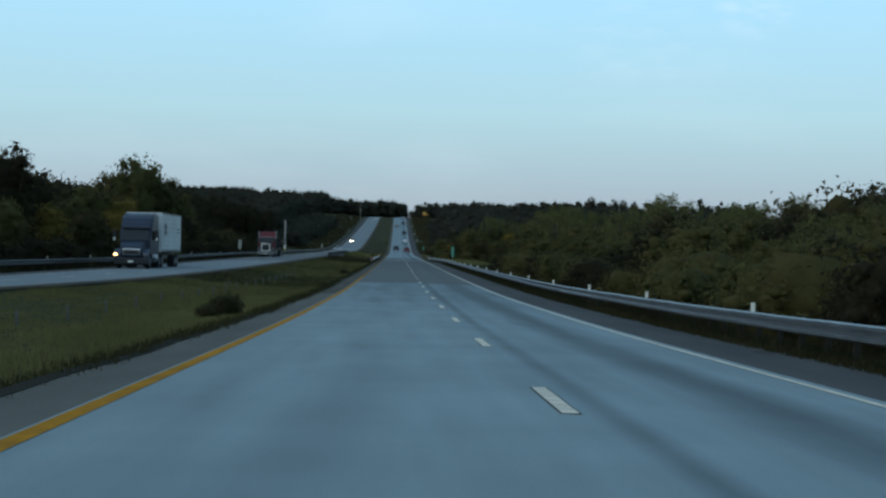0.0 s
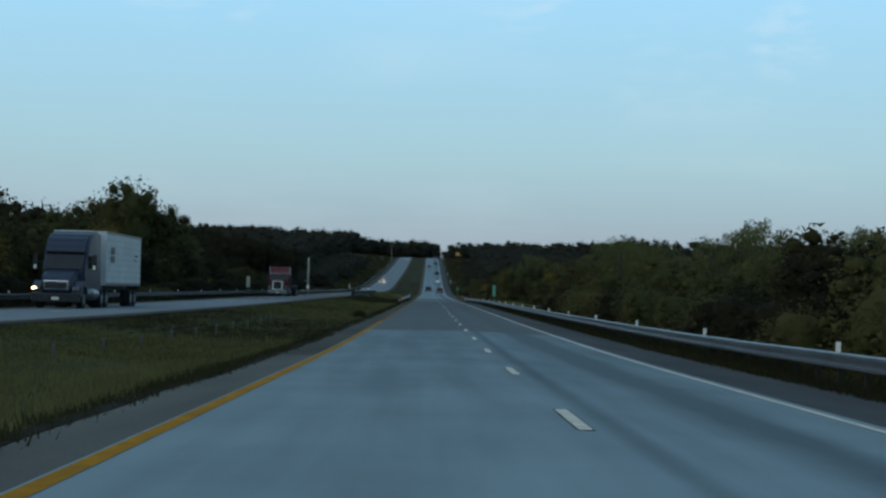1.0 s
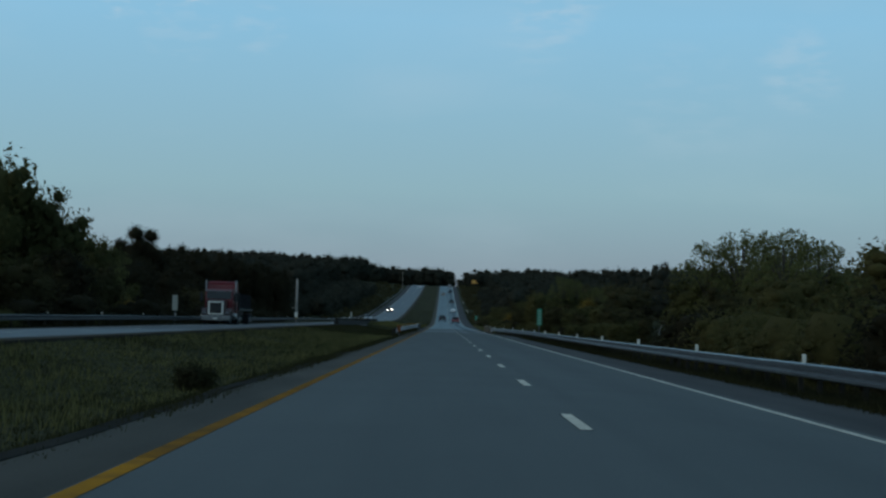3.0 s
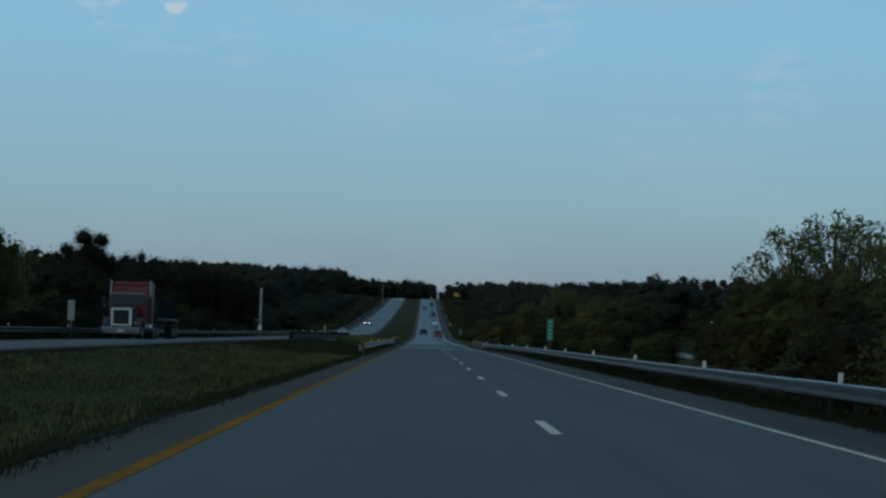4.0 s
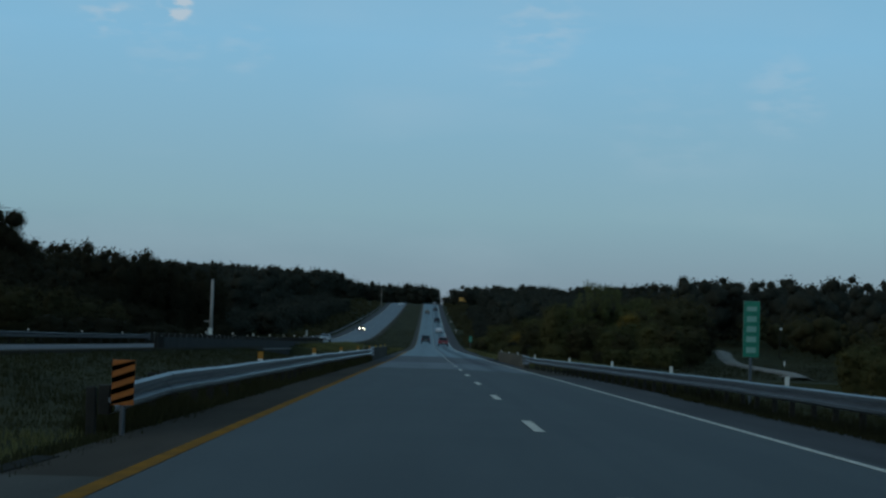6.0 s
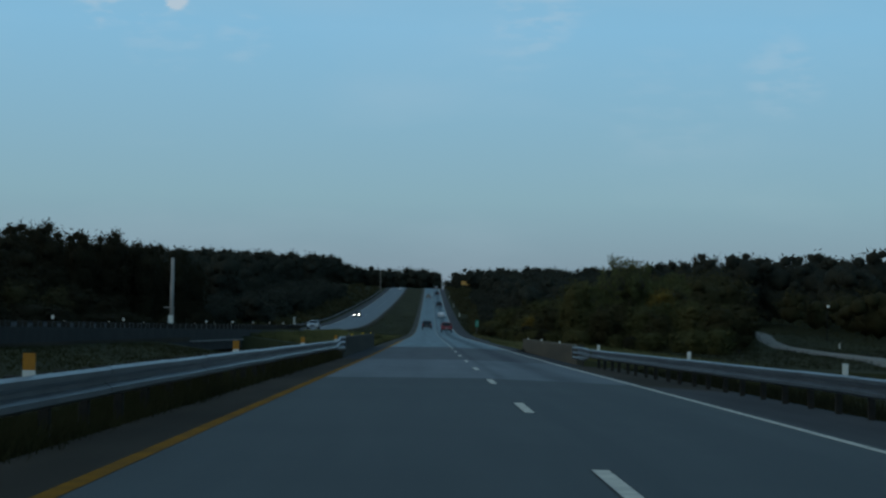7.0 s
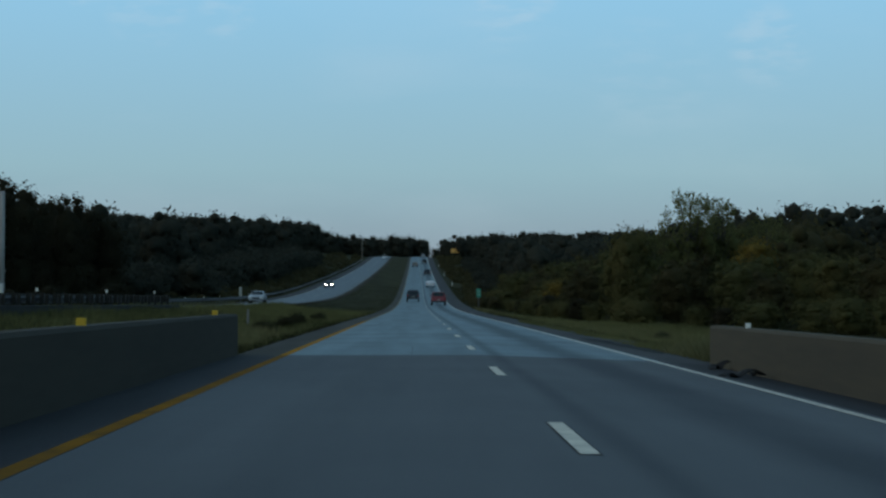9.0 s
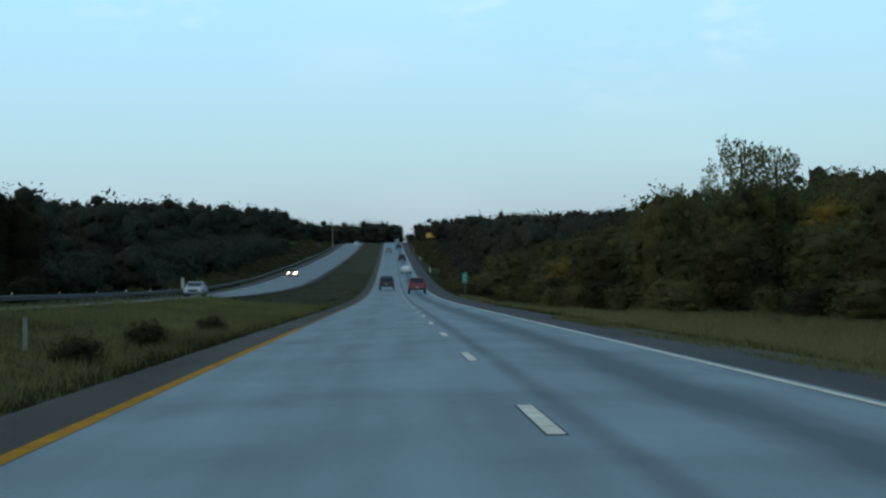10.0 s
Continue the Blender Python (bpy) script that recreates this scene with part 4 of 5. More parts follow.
        part("mirror", box(bmesh.new(), s * 1.5 - 0.12, s * 1.5 + 0.12, 1.85, 1.95, 1.95, 2.75, 0.03), DARK_STEEL, truck)
        part("mirror_arm", tube(bmesh.new(), (s * 1.15, 2.05, 2.4), (s * 1.45, 1.9, 2.4), 0.025, seg=8), DARK_STEEL, truck)
        part("fuel_tank", tube(bmesh.new(), (s * 0.98, 2.2, 0.75), (s * 0.98, 4.4, 0.75), 0.32, seg=18), OLD_CHROME, truck, smooth=True)
        part("step", box(bmesh.new(), s * 1.12 - 0.1, s * 1.12 + 0.1, 1.85, 2.15, 0.45, 0.52, 0.01), DARK_STEEL, truck)
        wheel_set(truck, s * 1.02, 1.15, 0.5, 0.3)
        for y in (5.6, 6.9):
            wheel_set(truck, s * 0.92, y, 0.5, 0.56)
            part("mudguard", box(bmesh.new(), s * 0.92 - 0.3, s * 0.92 + 0.3, y - 0.5, y + 0.5, 1.03, 1.07, 0.01), DARK_STEEL, truck)
    part("chassis", box(bmesh.new(), -0.45, 0.45, 0.3, 7.4, 0.55, 0.95, 0.02), DARK_STEEL, truck)
    if style == "aero":
        part("roof_edge", box(bmesh.new(), -1.02, 1.02, 3.75, 3.86, 4.0, 4.045, 0.01), REFLECT_WHITE, body, "pale roof edge trim")
        for s in (-1, 1):
            part("mirror_face", box(bmesh.new(), s * 1.5 - 0.07, s * 1.5 + 0.07, 1.835, 1.849, 2.0, 2.2), REFLECT_WHITE, truck, "small bright mirror housing")


def box_trailer(truck, y0, y1):
    body = part("trailer_box", box(bmesh.new(), -1.3, 1.3, y0, y1, 1.2, 4.1, 0.03), TRAILER_SKIN, truck, "white box trailer with plank-like side seams")
    for k in range(7):
        for s in (-1, 1):
            part("side_seam", box(bmesh.new(), s * 1.304 - 0.006, s * 1.304 + 0.006, y0 + 0.05, y1 - 0.05, 1.66 + 0.33 * k, 1.685 + 0.33 * k), SEAM, body)
    for s in (-1, 1):
        part("bottom_rail", box(bmesh.new(), s * 1.31 - 0.015, s * 1.31 + 0.015, y0, y1, 1.2, 1.36), GALV, body)
        part("top_rail", box(bmesh.new(), s * 1.31 - 0.015, s * 1.31 + 0.015, y0, y1, 3.98, 4.1), GALV, body)
        for ky, kz in ((0, 0), (0, 1), (1, 0), (1, 1)):
            part("side_marking", box(bmesh.new(), s * 1.322 - 0.003, s * 1.322 + 0.003, y0 + 1.1 + 0.62 * ky, y0 + 1.6 + 0.62 * ky, 2.45 + 0.45 * kz, 2.82 + 0.45 * kz), NAVY, body, "blurred dark emblem square")
        part("side_marking", box(bmesh.new(), s * 1.322 - 0.003, s * 1.322 + 0.003, y1 - 2.2, y1 - 1.2, 2.9, 3.0), DARK_STEEL, body)
        part("side_marking", box(bmesh.new(), s * 1.322 - 0.003, s * 1.322 + 0.003, y1 - 2.2, y1 - 1.4, 2.65, 2.73), DARK_STEEL, body)
        part("door", box(bmesh.new(), s * 0.63 - 0.6, s * 0.63 + 0.6, y1 + 0.001, y1 + 0.03, 1.35, 4.0), TRAILER_SKIN, body)
        part("landing_leg", box(bmesh.new(), s * 0.7 - 0.06, s * 0.7 + 0.06, y0 + 2.6, y0 + 2.75, 0.35, 1.2), DARK_STEEL, truck)
        for y in (y1 - 2.6, y1 - 1.35):
            wheel_set(truck, s * 0.95, y, 0.5, 0.56)
    part("under_frame", box(bmesh.new(), -0.5, 0.5, y0 + 0.3, y1 - 0.2, 0.95, 1.2), DARK_STEEL, truck)


def flatbed_trailer(truck, y0, y1):
    part("deck", box(bmesh.new(), -1.28, 1.28, y0, y1, 1.25, 1.45, 0.02), DARK_STEEL, truck, "dark flatbed deck")
    load = part("load", box(bmesh.new(), -1.2, 1.2, y0 + 0.4, y1 - 0.6, 1.46, 2.75, 0.12), TARP, truck, "dark tarpaulin-covered load")
    for k in range(6):
        y = y0 + 1.2 + k * (y1 - y0 - 2.6) / 5
        part("strap", box(bmesh.new(), -1.215, 1.215, y - 0.04, y + 0.04, 1.46, 2.765), TARP, load)
    part("under_frame", box(bmesh.new(), -0.45, 0.45, y0 + 0.3, y1 - 0.2, 0.85, 1.24), DARK_STEEL, truck)
    part("front_board", box(bmesh.new(), -1.28, 1.28, y0, y0 + 0.08, 1.46, 2.9, 0.01), DARK_STEEL, truck)
    for s in (-1, 1):
        part("side_rail", box(bmesh.new(), s * 1.29 - 0.02, s * 1.29 + 0.02, y0, y1, 1.3, 1.42), DARK_STEEL, truck)
        part("mud_flap", box(bmesh.new(), s * 0.95 - 0.3, s * 0.95 + 0.3, y1 - 0.1, y1 - 0.08, 0.3, 1.1), OLD_CHROME, truck)
        for y in (y1 - 2.2, y1 - 0.95):
            wheel_set(truck, s * 0.95, y, 0.5, 0.56)


def on_far_road(y, x):
    xs = x + float(shift(y))
    return (xs, y, float(zop(x, y)) + 0.004)


blue = thing("semi_truck", on_far_road(119.0, -20.1), "navy semi truck pulling a white box trailer", "truck")
tractor(blue, NAVY, "aero")
box_trailer(blue, 6.1, 16.6)
part("lit_headlamp", box(bmesh.new(), -1.13, -0.98, 0.02, 0.06, 0.97, 1.07, 0.01), AMBER_LIGHT, blue, "switched-on headlamp")
part("lit_marker", box(bmesh.new(), -1.21, -1.15, 0.02, 0.08, 0.96, 1.08, 0.01), AMBER_LIGHT, blue, "glowing amber corner lamp")
red = thing("semi_truck", on_far_road(247.5, -20.8), "dark red semi truck with chrome grille and flatbed", "truck")
tractor(red, MAROON, "classic")
flatbed_trailer(red, 6.0, 16.0)


def car(name, at, label, mat, rz, style="sedan", lights=False, group=""):
    """Small passenger vehicle; front at y = 0, facing -y before rz turns it."""
    c = thing(name, at, label, "car" if style != "pickup" else "pickup truck", group, rz)
    L, W = (4.7, 0.9) if style == "sedan" else (4.8, 0.95) if style == "suv" else (5.6, 0.98)
    if style == "sedan":
        low = [(0, 0.35), (0, 0.72), (0.15, 0.82), (1.4, 0.98), (3.9, 1.0), (4.65, 0.95), (4.7, 0.4)]
        top = [(1.3, 0.95), (2.1, 1.42), (2.6, 1.47), (3.3, 1.44), (4.1, 0.98)]
    elif style == "suv":
        low = [(0, 0.4), (0, 0.9), (0.15, 1.0), (1.3, 1.12), (4.75, 1.15), (4.8, 0.45)]
        top = [(1.2, 1.1), (1.95, 1.72), (2.5, 1.78), (4.3, 1.76), (4.7, 1.12)]
    else:
        low = [(0, 0.45), (0, 1.0), (0.15, 1.1), (1.5, 1.18), (3.4, 1.2), (3.42, 1.05), (5.5, 1.05), (5.6, 0.5)]
        top = [(1.4, 1.15), (2.0, 1.78), (2.4, 1.84), (3.2, 1.82), (3.38, 1.15)]
    wb = (0.95, L - 0.95)
    bm = prism(bmesh.new(), low, -W, W)
    bmesh.ops.bevel(bm, geom=bm.edges[:], offset=0.07, segments=2, affect="EDGES")
    body = part("body", bm, mat, c)
    bm = bmesh.new()
    a = [bm.verts.new((-W + 0.08 + (0.14 if z > low[2][1] + 0.3 else 0), y, z)) for y, z in top]
    b = [bm.verts.new((W - 0.08 - (0.14 if z > low[2][1] + 0.3 else 0), y, z)) for y, z in top]
    n = len(top)
    for i in range(n):
        bm.faces.new((a[i], a[(i + 1) % n], b[(i + 1) % n], b[i]))
    bm.faces.new(a[::-1]); bm.faces.new(b)
    bmesh.ops.recalc_face_normals(bm, faces=bm.faces[:])
    bmesh.ops.bevel(bm, geom=bm.edges[:], offset=0.05, segments=2, affect="EDGES")
    cabin = part("cabin", bm, mat, c)
    z0, z1 = top[0][1] + 0.08, top[1][1] - 0.02
    y0, y1 = top[0][0], top[1][0]
    ya, yb = y0 + (y1 - y0) * 0.15 - 0.02, y1 - (y1 - y0) * 0.05 - 0.02
    part("windscreen", prism(bmesh.new(), [(ya, z0), (yb, z1), (yb + 0.06, z1), (ya + 0.06, z0)], -W + 0.25, W - 0.25), GLASS_DARK, cabin)
    yr0, yr1 = top[-1][0], top[-2][0]
    part("rear_window", prism(bmesh.new(), [(yr0 - (yr0 - yr1) * 0.12 + 0.02, z0), (yr1 + 0.03, top[-2][1] - 0.06), (yr1 - 0.03, top[-2][1] - 0.06), (yr0 - (yr0 - yr1) * 0.12 - 0.05, z0)], -W + 0.27, W - 0.27), GLASS_DARK, cabin)
    for s in (-1, 1):
        part("side_window", box(bmesh.new(), s * (W - 0.13) - 0.03, s * (W - 0.13) + 0.03, y1 + 0.05, yr1 - 0.05, z0 + 0.05, z1 - 0.04, 0.01), GLASS_DARK, cabin)
        part("headlamp", box(bmesh.new(), s * (W - 0.25) - 0.16, s * (W - 0.25) + 0.16, -0.02, 0.06, low[1][1] - 0.14, low[1][1] + 0.02, 0.02), HEADLIGHT if lights else REFLECT_WHITE, c)
        part("tail_lamp", box(bmesh.new(), s * (W - 0.16) - 0.1, s * (W - 0.16) + 0.1, L - 0.03, L + 0.02, low[-2][1] - 0.3, low[-2][1] - 0.08, 0.02), TAIL_LIGHT, c)
        part("mirror", box(bmesh.new(), s * (W + 0.08) - 0.08, s * (W + 0.08) + 0.08, y1 - 0.35, y1 - 0.25, z0 + 0.02, z0 + 0.16, 0.02), mat, c)
        for y in wb:
            wheel_set(c, s * (W - 0.09), y, 0.33 if style == "sedan" else 0.38, 0.22)
    part("bumper", box(bmesh.new(), -W + 0.05, W - 0.05, L - 0.05, L + 0.06, 0.42, 0.62, 0.03), DARK_STEEL if style != "sedan" else mat, c)
    part("number_plate", box(bmesh.new(), -0.16, 0.16, L + 0.061, L + 0.07, 0.66, 0.78), SIGN_BACK, c)
    part("grille", box(bmesh.new(), -0.4, 0.4, -0.015, 0.02, 0.5, 0.68), DARK_STEEL, c)
    return c


def own(x, y):
    return (x, y, float(zown(x, y)) + 0.004)


G = "cars ahead"
car("car", own(-1.75, 575.0), "dark grey sedan seen from behind", DARK_CAR, 180, "suv", group=G)
car("pickup_truck", own(1.75, 548.0), "dark red pickup truck seen from behind", RED_CAR, 180, "pickup", group=G)
car("car", own(1.75, 680.0), "white sedan climbing the hill", WHITE_CAR, 180, "sedan", group=G)
car("car", own(1.75, 790.0), "dark sport utility car on the hill", DARK_CAR, 180, "suv", group=G)
car("car", own(-1.75, 905.0), "sand coloured car on the hill", SAND_CAR, 180, "suv", group=G)
car("car", own(1.75, 955.0), "dark van near the hilltop", DARK_CAR, 180, "suv", group=G)
car("car", own(1.75, 1060.0), "pale silver car at the hilltop", SILVER_CAR, 180, "suv", group=G)
G = "oncoming cars"
car("car", on_far_road(515.0, -19.2), "silver sedan coming down the far carriageway", SILVER_CAR, 0, "sedan", group=G)
car("car", on_far_road(668.0, -19.0), "dark oncoming car with bright headlamps", DARK_CAR, 0, "sedan", True, group=G)
car("car", on_far_road(1030.0, -15.5), "white van at the hilltop", WHITE_CAR, 0, "suv", group=G)


# ---- trees ----
def fast_mesh(name, co, faces_per, mat, smooth=False):
    """co: (n, k, 3) polygons of k corners each, not joined."""
    n, k = co.shape[0], co.shape[1]
    me = bpy.data.meshes.new(name)
    me.vertices.add(n * k)
    me.vertices.foreach_set("co", co.reshape(-1).astype(np.float32))
    me.loops.add(n * k)
    me.loops.foreach_set("vertex_index", np.arange(n * k, dtype=np.int32))
    me.polygons.add(n)
    me.polygons.foreach_set("loop_start", np.arange(0, n * k, k, dtype=np.int32))
    me.materials.append(mat)
    me.update(calc_edges=True)
    return me


def leaf_tris(rng, centres, out, size, wild=0.7):
    """Small leaf sprays, each a long triangle that faces roughly outwards from its bough."""
    n = len(centres)
    nrm = out + rng.normal(size=(n, 3)) * wild + np.array([0, 0, 0.25])
    nrm /= np.linalg.norm(nrm, axis=1, keepdims=True) + 1e-9
    a = np.cross(nrm, rng.normal(size=(n, 3)))
    a /= np.linalg.norm(a, axis=1, keepdims=True) + 1e-9
    b = np.cross(nrm, a)
    s = size * rng.uniform(0.6, 1.4, size=(n, 1))
    return np.stack([centres - a * s * 0.9 - b * s * 0.45, centres + a * s * 1.1, centres - a * s * 0.4 + b * s * 0.6], 1)


def crown_lobes(rng, h, w, base, lobes, small, reach=1.0):
    """Middles and radii of the leafy boughs of a crown of height h and width w."""
    k = np.arange(lobes)
    th = k * 2.39996 + rng.uniform(-0.5, 0.5, lobes)
    up = base + (0.90 - base) * ((k + 0.5) / lobes) ** 0.85 + rng.uniform(-0.04, 0.04, lobes)
    env = np.sin(np.clip((up - base * 0.6) / (1.06 - base * 0.6), 0, 1) * np.pi) ** 0.55
    r = w * rng.uniform(0.085, 0.2, lobes) * (1 - 0.25 * up) * small
    rad = np.maximum(env * w * 0.5 * reach * rng.uniform(0.5, 1.0, lobes) - r * 0.5, 0)
    c = np.stack([np.cos(th) * rad, np.sin(th) * rad, np.minimum(up * h, h - r)], 1)
    return c, r


def bough_leaves(rng, c, r, n, size, airy, fuzz=1.26):
    lobes = len(c)
    pick = rng.choice(lobes, n, p=r ** 2 / np.sum(r ** 2))
    d = rng.normal(size=(n, 3))
    d /= np.linalg.norm(d, axis=1, keepdims=True)
    dist = rng.uniform(0.1, 1.15, (n, 1)) ** 0.5 if airy else rng.normal(0.98, 0.55 * (fuzz - 0.9), (n, 1))
    p = c[pick] + d * dist * r[pick][:, None] * np.array([1, 1, 0.9])
    if not airy:
        near = np.linalg.norm(p[:, None, :] - c[None], axis=2) / r[None]
        near[np.arange(n), pick] = 9
        keep = near.min(axis=1) > 0.6
        p, d = p[keep], d[keep]
    return leaf_tris(rng, p, d, size, 1.2 if airy else 1.1)


def make_tree(name, seed, h, w, leaves, size, mat, base=0.3, airy=False, lobes=26, label="", category="tree", trunk=True, fat=1.0):
    rng = np.random.default_rng(seed)
    t_ = new(name)
    tagged(t_, label, category, "roadside trees" if category == "tree" else "roadside bushes")
    c, r = crown_lobes(rng, h, w, base, lobes, 0.95 if airy else fat, 0.82 if fat > 1.3 else 1.0)
    mid = [(0, 0, h * (base + 0.16)), (0, 0, h * (base + 0.38)), (0, 0, h * (base + 0.58))] if not airy else [(0, 0, h * 0.4)]
    c, r = np.concatenate([c, mid]), np.concatenate([r, [w * 0.38, w * 0.39, w * 0.35] if not airy else [w * 0.3]])
    ob = new("crown", fast_mesh("crown", bough_leaves(rng, c, r, leaves, size, airy), 3, mat))
    ob.parent = t_
    low = c[:, 2] < h * (0.6 if airy else 2.0)
    big = np.arange(len(c)) >= lobes
    kern = new("inner_foliage", core_blob(c[low], r[low] * np.where(big[low], 0.7, 0.58), seed, mat, "inner_foliage", big[low].astype(int)))
    kern.parent = t_
    bm = bmesh.new()
    if trunk:
        r0 = h * 0.02 + 0.04
        bend = Vector((rng.uniform(-0.3, 0.3), rng.uniform(-0.3, 0.3), 0))
        tube(bm, (0, 0, -0.4), bend * 0.5 + Vector((0, 0, h * 0.4)), r0, r0 * 0.7, 8)
        tube(bm, bend * 0.5 + Vector((0, 0, h * 0.4)), bend + Vector((0, 0, h * 0.82)), r0 * 0.7, r0 * 0.25, 7)
        for q in c[:: (1 if airy else 3)]:
            z = min(max(q[2] * 0.6, h * 0.18), h * 0.7)
            tube(bm, bend * (z / h) + Vector((0, 0, z)), Vector(q), r0 * 0.28, r0 * 0.06, 5)
    else:
        for q in c[:10]:
            tube(bm, (q[0] * 0.15, q[1] * 0.15, -0.2), Vector(q), 0.035, 0.01, 4)
    part("trunk" if trunk else "stem", bm, BARK, t_)
    return t_


BALLS = []
for level in (1, 2):
    _bm = bmesh.new()
    bmesh.ops.create_icosphere(_bm, subdivisions=level, radius=1.0)
    BALLS.append((np.array([v.co[:] for v in _bm.verts]), np.array([[v.index for v in f.verts] for f in _bm.faces])))
    _bm.free()


def core_blob(centres, radii, seed, mat, name, level=0):
    """Lumpy, smooth-shaded bodies of foliage inside the boughs, so that no sky shows through them."""
    g = np.random.default_rng(seed)
    vs, fs, count = [], [], 0
    for c, q, lv in zip(centres, radii, np.broadcast_to(level, len(centres))):
        ball, tris = BALLS[int(lv)]
        bump = 1 + 0.12 * np.sin(ball @ g.normal(size=3) * 4 + g.uniform(0, 6)) + g.uniform(-0.1, 0.1, len(ball))
        vs.append(ball * bump[:, None] * np.broadcast_to(q, 3) * np.array([1, 1, 0.9]) + c)
        fs.append(tris + count)
        count += len(ball)
    v, f = np.concatenate(vs), np.concatenate(fs)
    me = bpy.data.meshes.new(name)
    me.vertices.add(len(v))
    me.vertices.foreach_set("co", v.reshape(-1).astype(np.float32))
    me.loops.add(f.size)
    me.loops.foreach_set("vertex_index", f.reshape(-1).astype(np.int32))
    me.polygons.add(len(f))
    me.polygons.foreach_set("loop_start", np.arange(0, f.size, 3, dtype=np.int32))
    me.materials.append(mat)
    me.update(calc_edges=True)
    me.polygons.foreach_set("use_smooth", np.ones(len(f), dtype=bool))
    return me


def lit(x, y):
    return float(terrain(x, y))


KINDS = []
for i, (h, w, n, size, mat, base, airy, lobes, lab) in enumerate([
        (10, 7.2, 3300, 0.185, LEAF[1], 0.14, False, 30, "leafy green deciduous tree beside the road"),
        (10, 6.5, 3000, 0.185, LEAF[0], 0.12, False, 26, "dark green deciduous tree at the wood's edge"),
        (10, 7.8, 3300, 0.185, LEAF[2], 0.15, False, 30, "olive tree turning in early autumn"),
        (10, 6.4, 5200, 0.12, LEAF[4], 0.22, True, 40, "sparse-crowned tree with thin upper branches"),
        (10, 7.0, 3000, 0.185, LEAF[3], 0.15, False, 26, "yellowing autumn tree at the wood's edge"),
        (10, 6.8, 3200, 0.175, LEAF[0], 0.10, False, 17, "dark broad tree with lumpy crown"),
        (10, 7.2, 3100, 0.185, LEAF[5], 0.10, False, 26, "brownish autumn tree with a dense low crown")]):
    KINDS.append(make_tree("tree", 20 + i, h, w, n, size, mat, base, airy, lobes, lab, fat=1.55 if i == 5 else 1.15))
BUSHES = []
for i, (h, w, n, size, mat, lab) in enumerate([
        (3, 4.2, 1600, 0.115, LEAF[1], "green roadside bush behind the rail"),
        (3, 4.6, 1600, 0.115, LEAF[2], "brownish roadside bush behind the rail"),
        (3, 4.0, 1500, 0.115, LEAF[0], "dark thicket bush at the wood's edge")]):
    BUSHES.append(make_tree("bush", 50 + i, h, w, n, size, mat, 0.08, False, 14, lab, "bush", False))
first = set()


def clearing(x, y):
    """The open field with the gravel road beyond the bridge."""
    return 360 < y < 552 and min(0.21 * (y - 248), 0.155 * (y - 159)) - 4.4 < x < 65


def plant(kinds, k, x, y, h, rz, wide=1.0):
    """Sets out a tree of the given height; the first of each kind is moved, later ones are copies."""
    if clearing(x, y):
        return None
    src = kinds[k]
    ref = 10.0 if kinds is KINDS else 3.0
    m_ = Matrix.LocRotScale((x, y, lit(x, y) - 0.05), Euler((0, 0, rz)), Vector((wide * h / ref, wide * h / ref, h / ref)))
    key = (id(kinds), k)
    if key not in first:
        first.add(key)
        src.matrix_world = m_
        return src
    ob = copy_thing(src, pose(0, 0, 0))
    ob.matrix_world = m_
    return ob


rng = random.Random(7)
# single trees that stand out
def stand(trees):
    for k, x, y, h, wide in trees:
        plant(KINDS, k, x, y, h, rng.uniform(0, 6.28), wide)


# left, before the bridge
stand(((0, -39.4, 246.5, 15.4, 0.8), (2, -42.5, 246, 13.2, 0.8), (0, -36.6, 250, 12.8, 0.75), (0, -34.6, 252, 10.5, 0.8), (0, -37.9, 282.5, 9.6, 0.8),
       (3, -38.5, 290, 9.2, 0.9), (4, -35.5, 207, 8.6, 0.9), (1, -36.2, 150, 11.6, 0.8), (1, -37.2, 155, 10.4, 0.9), (5, -36.4, 163, 9.6, 0.9),
       (4, -32.9, 187, 6.4, 1.0)))
# left, beyond the bridge
stand(((5, -74, 561, 19.8, 0.8), (5, -79, 560, 18.0, 0.9), (5, -61, 554.4, 18.0, 0.75), (5, -66.5, 557, 16.6, 0.8), (5, -56, 548, 15.6, 0.8),
       (5, -52, 541, 14.8, 0.8), (5, -52.5, 556, 15.6, 0.8), (5, -48.5, 556, 14.4, 0.8), (5, -45, 557, 13.0, 0.8), (5, -67.8, 474, 14.6, 0.8), (1, -63.5, 474, 14.2, 0.7), (5, -65, 507, 16.0, 0.8), (5, -60, 505, 16.5, 0.75), (5, -55, 503, 15.3, 0.75), (1, -50.5, 506, 15.2, 0.75),
       (5, -46, 508, 14.6, 0.75), (5, -41.5, 512, 13.6, 0.7), (5, -71, 509, 15.8, 0.8), (5, -88, 505, 16.2, 0.8), (5, -82, 507, 15.2, 0.8), (5, -58, 408, 11.0, 0.9), (1, -50.5, 412, 10.4, 0.8)))
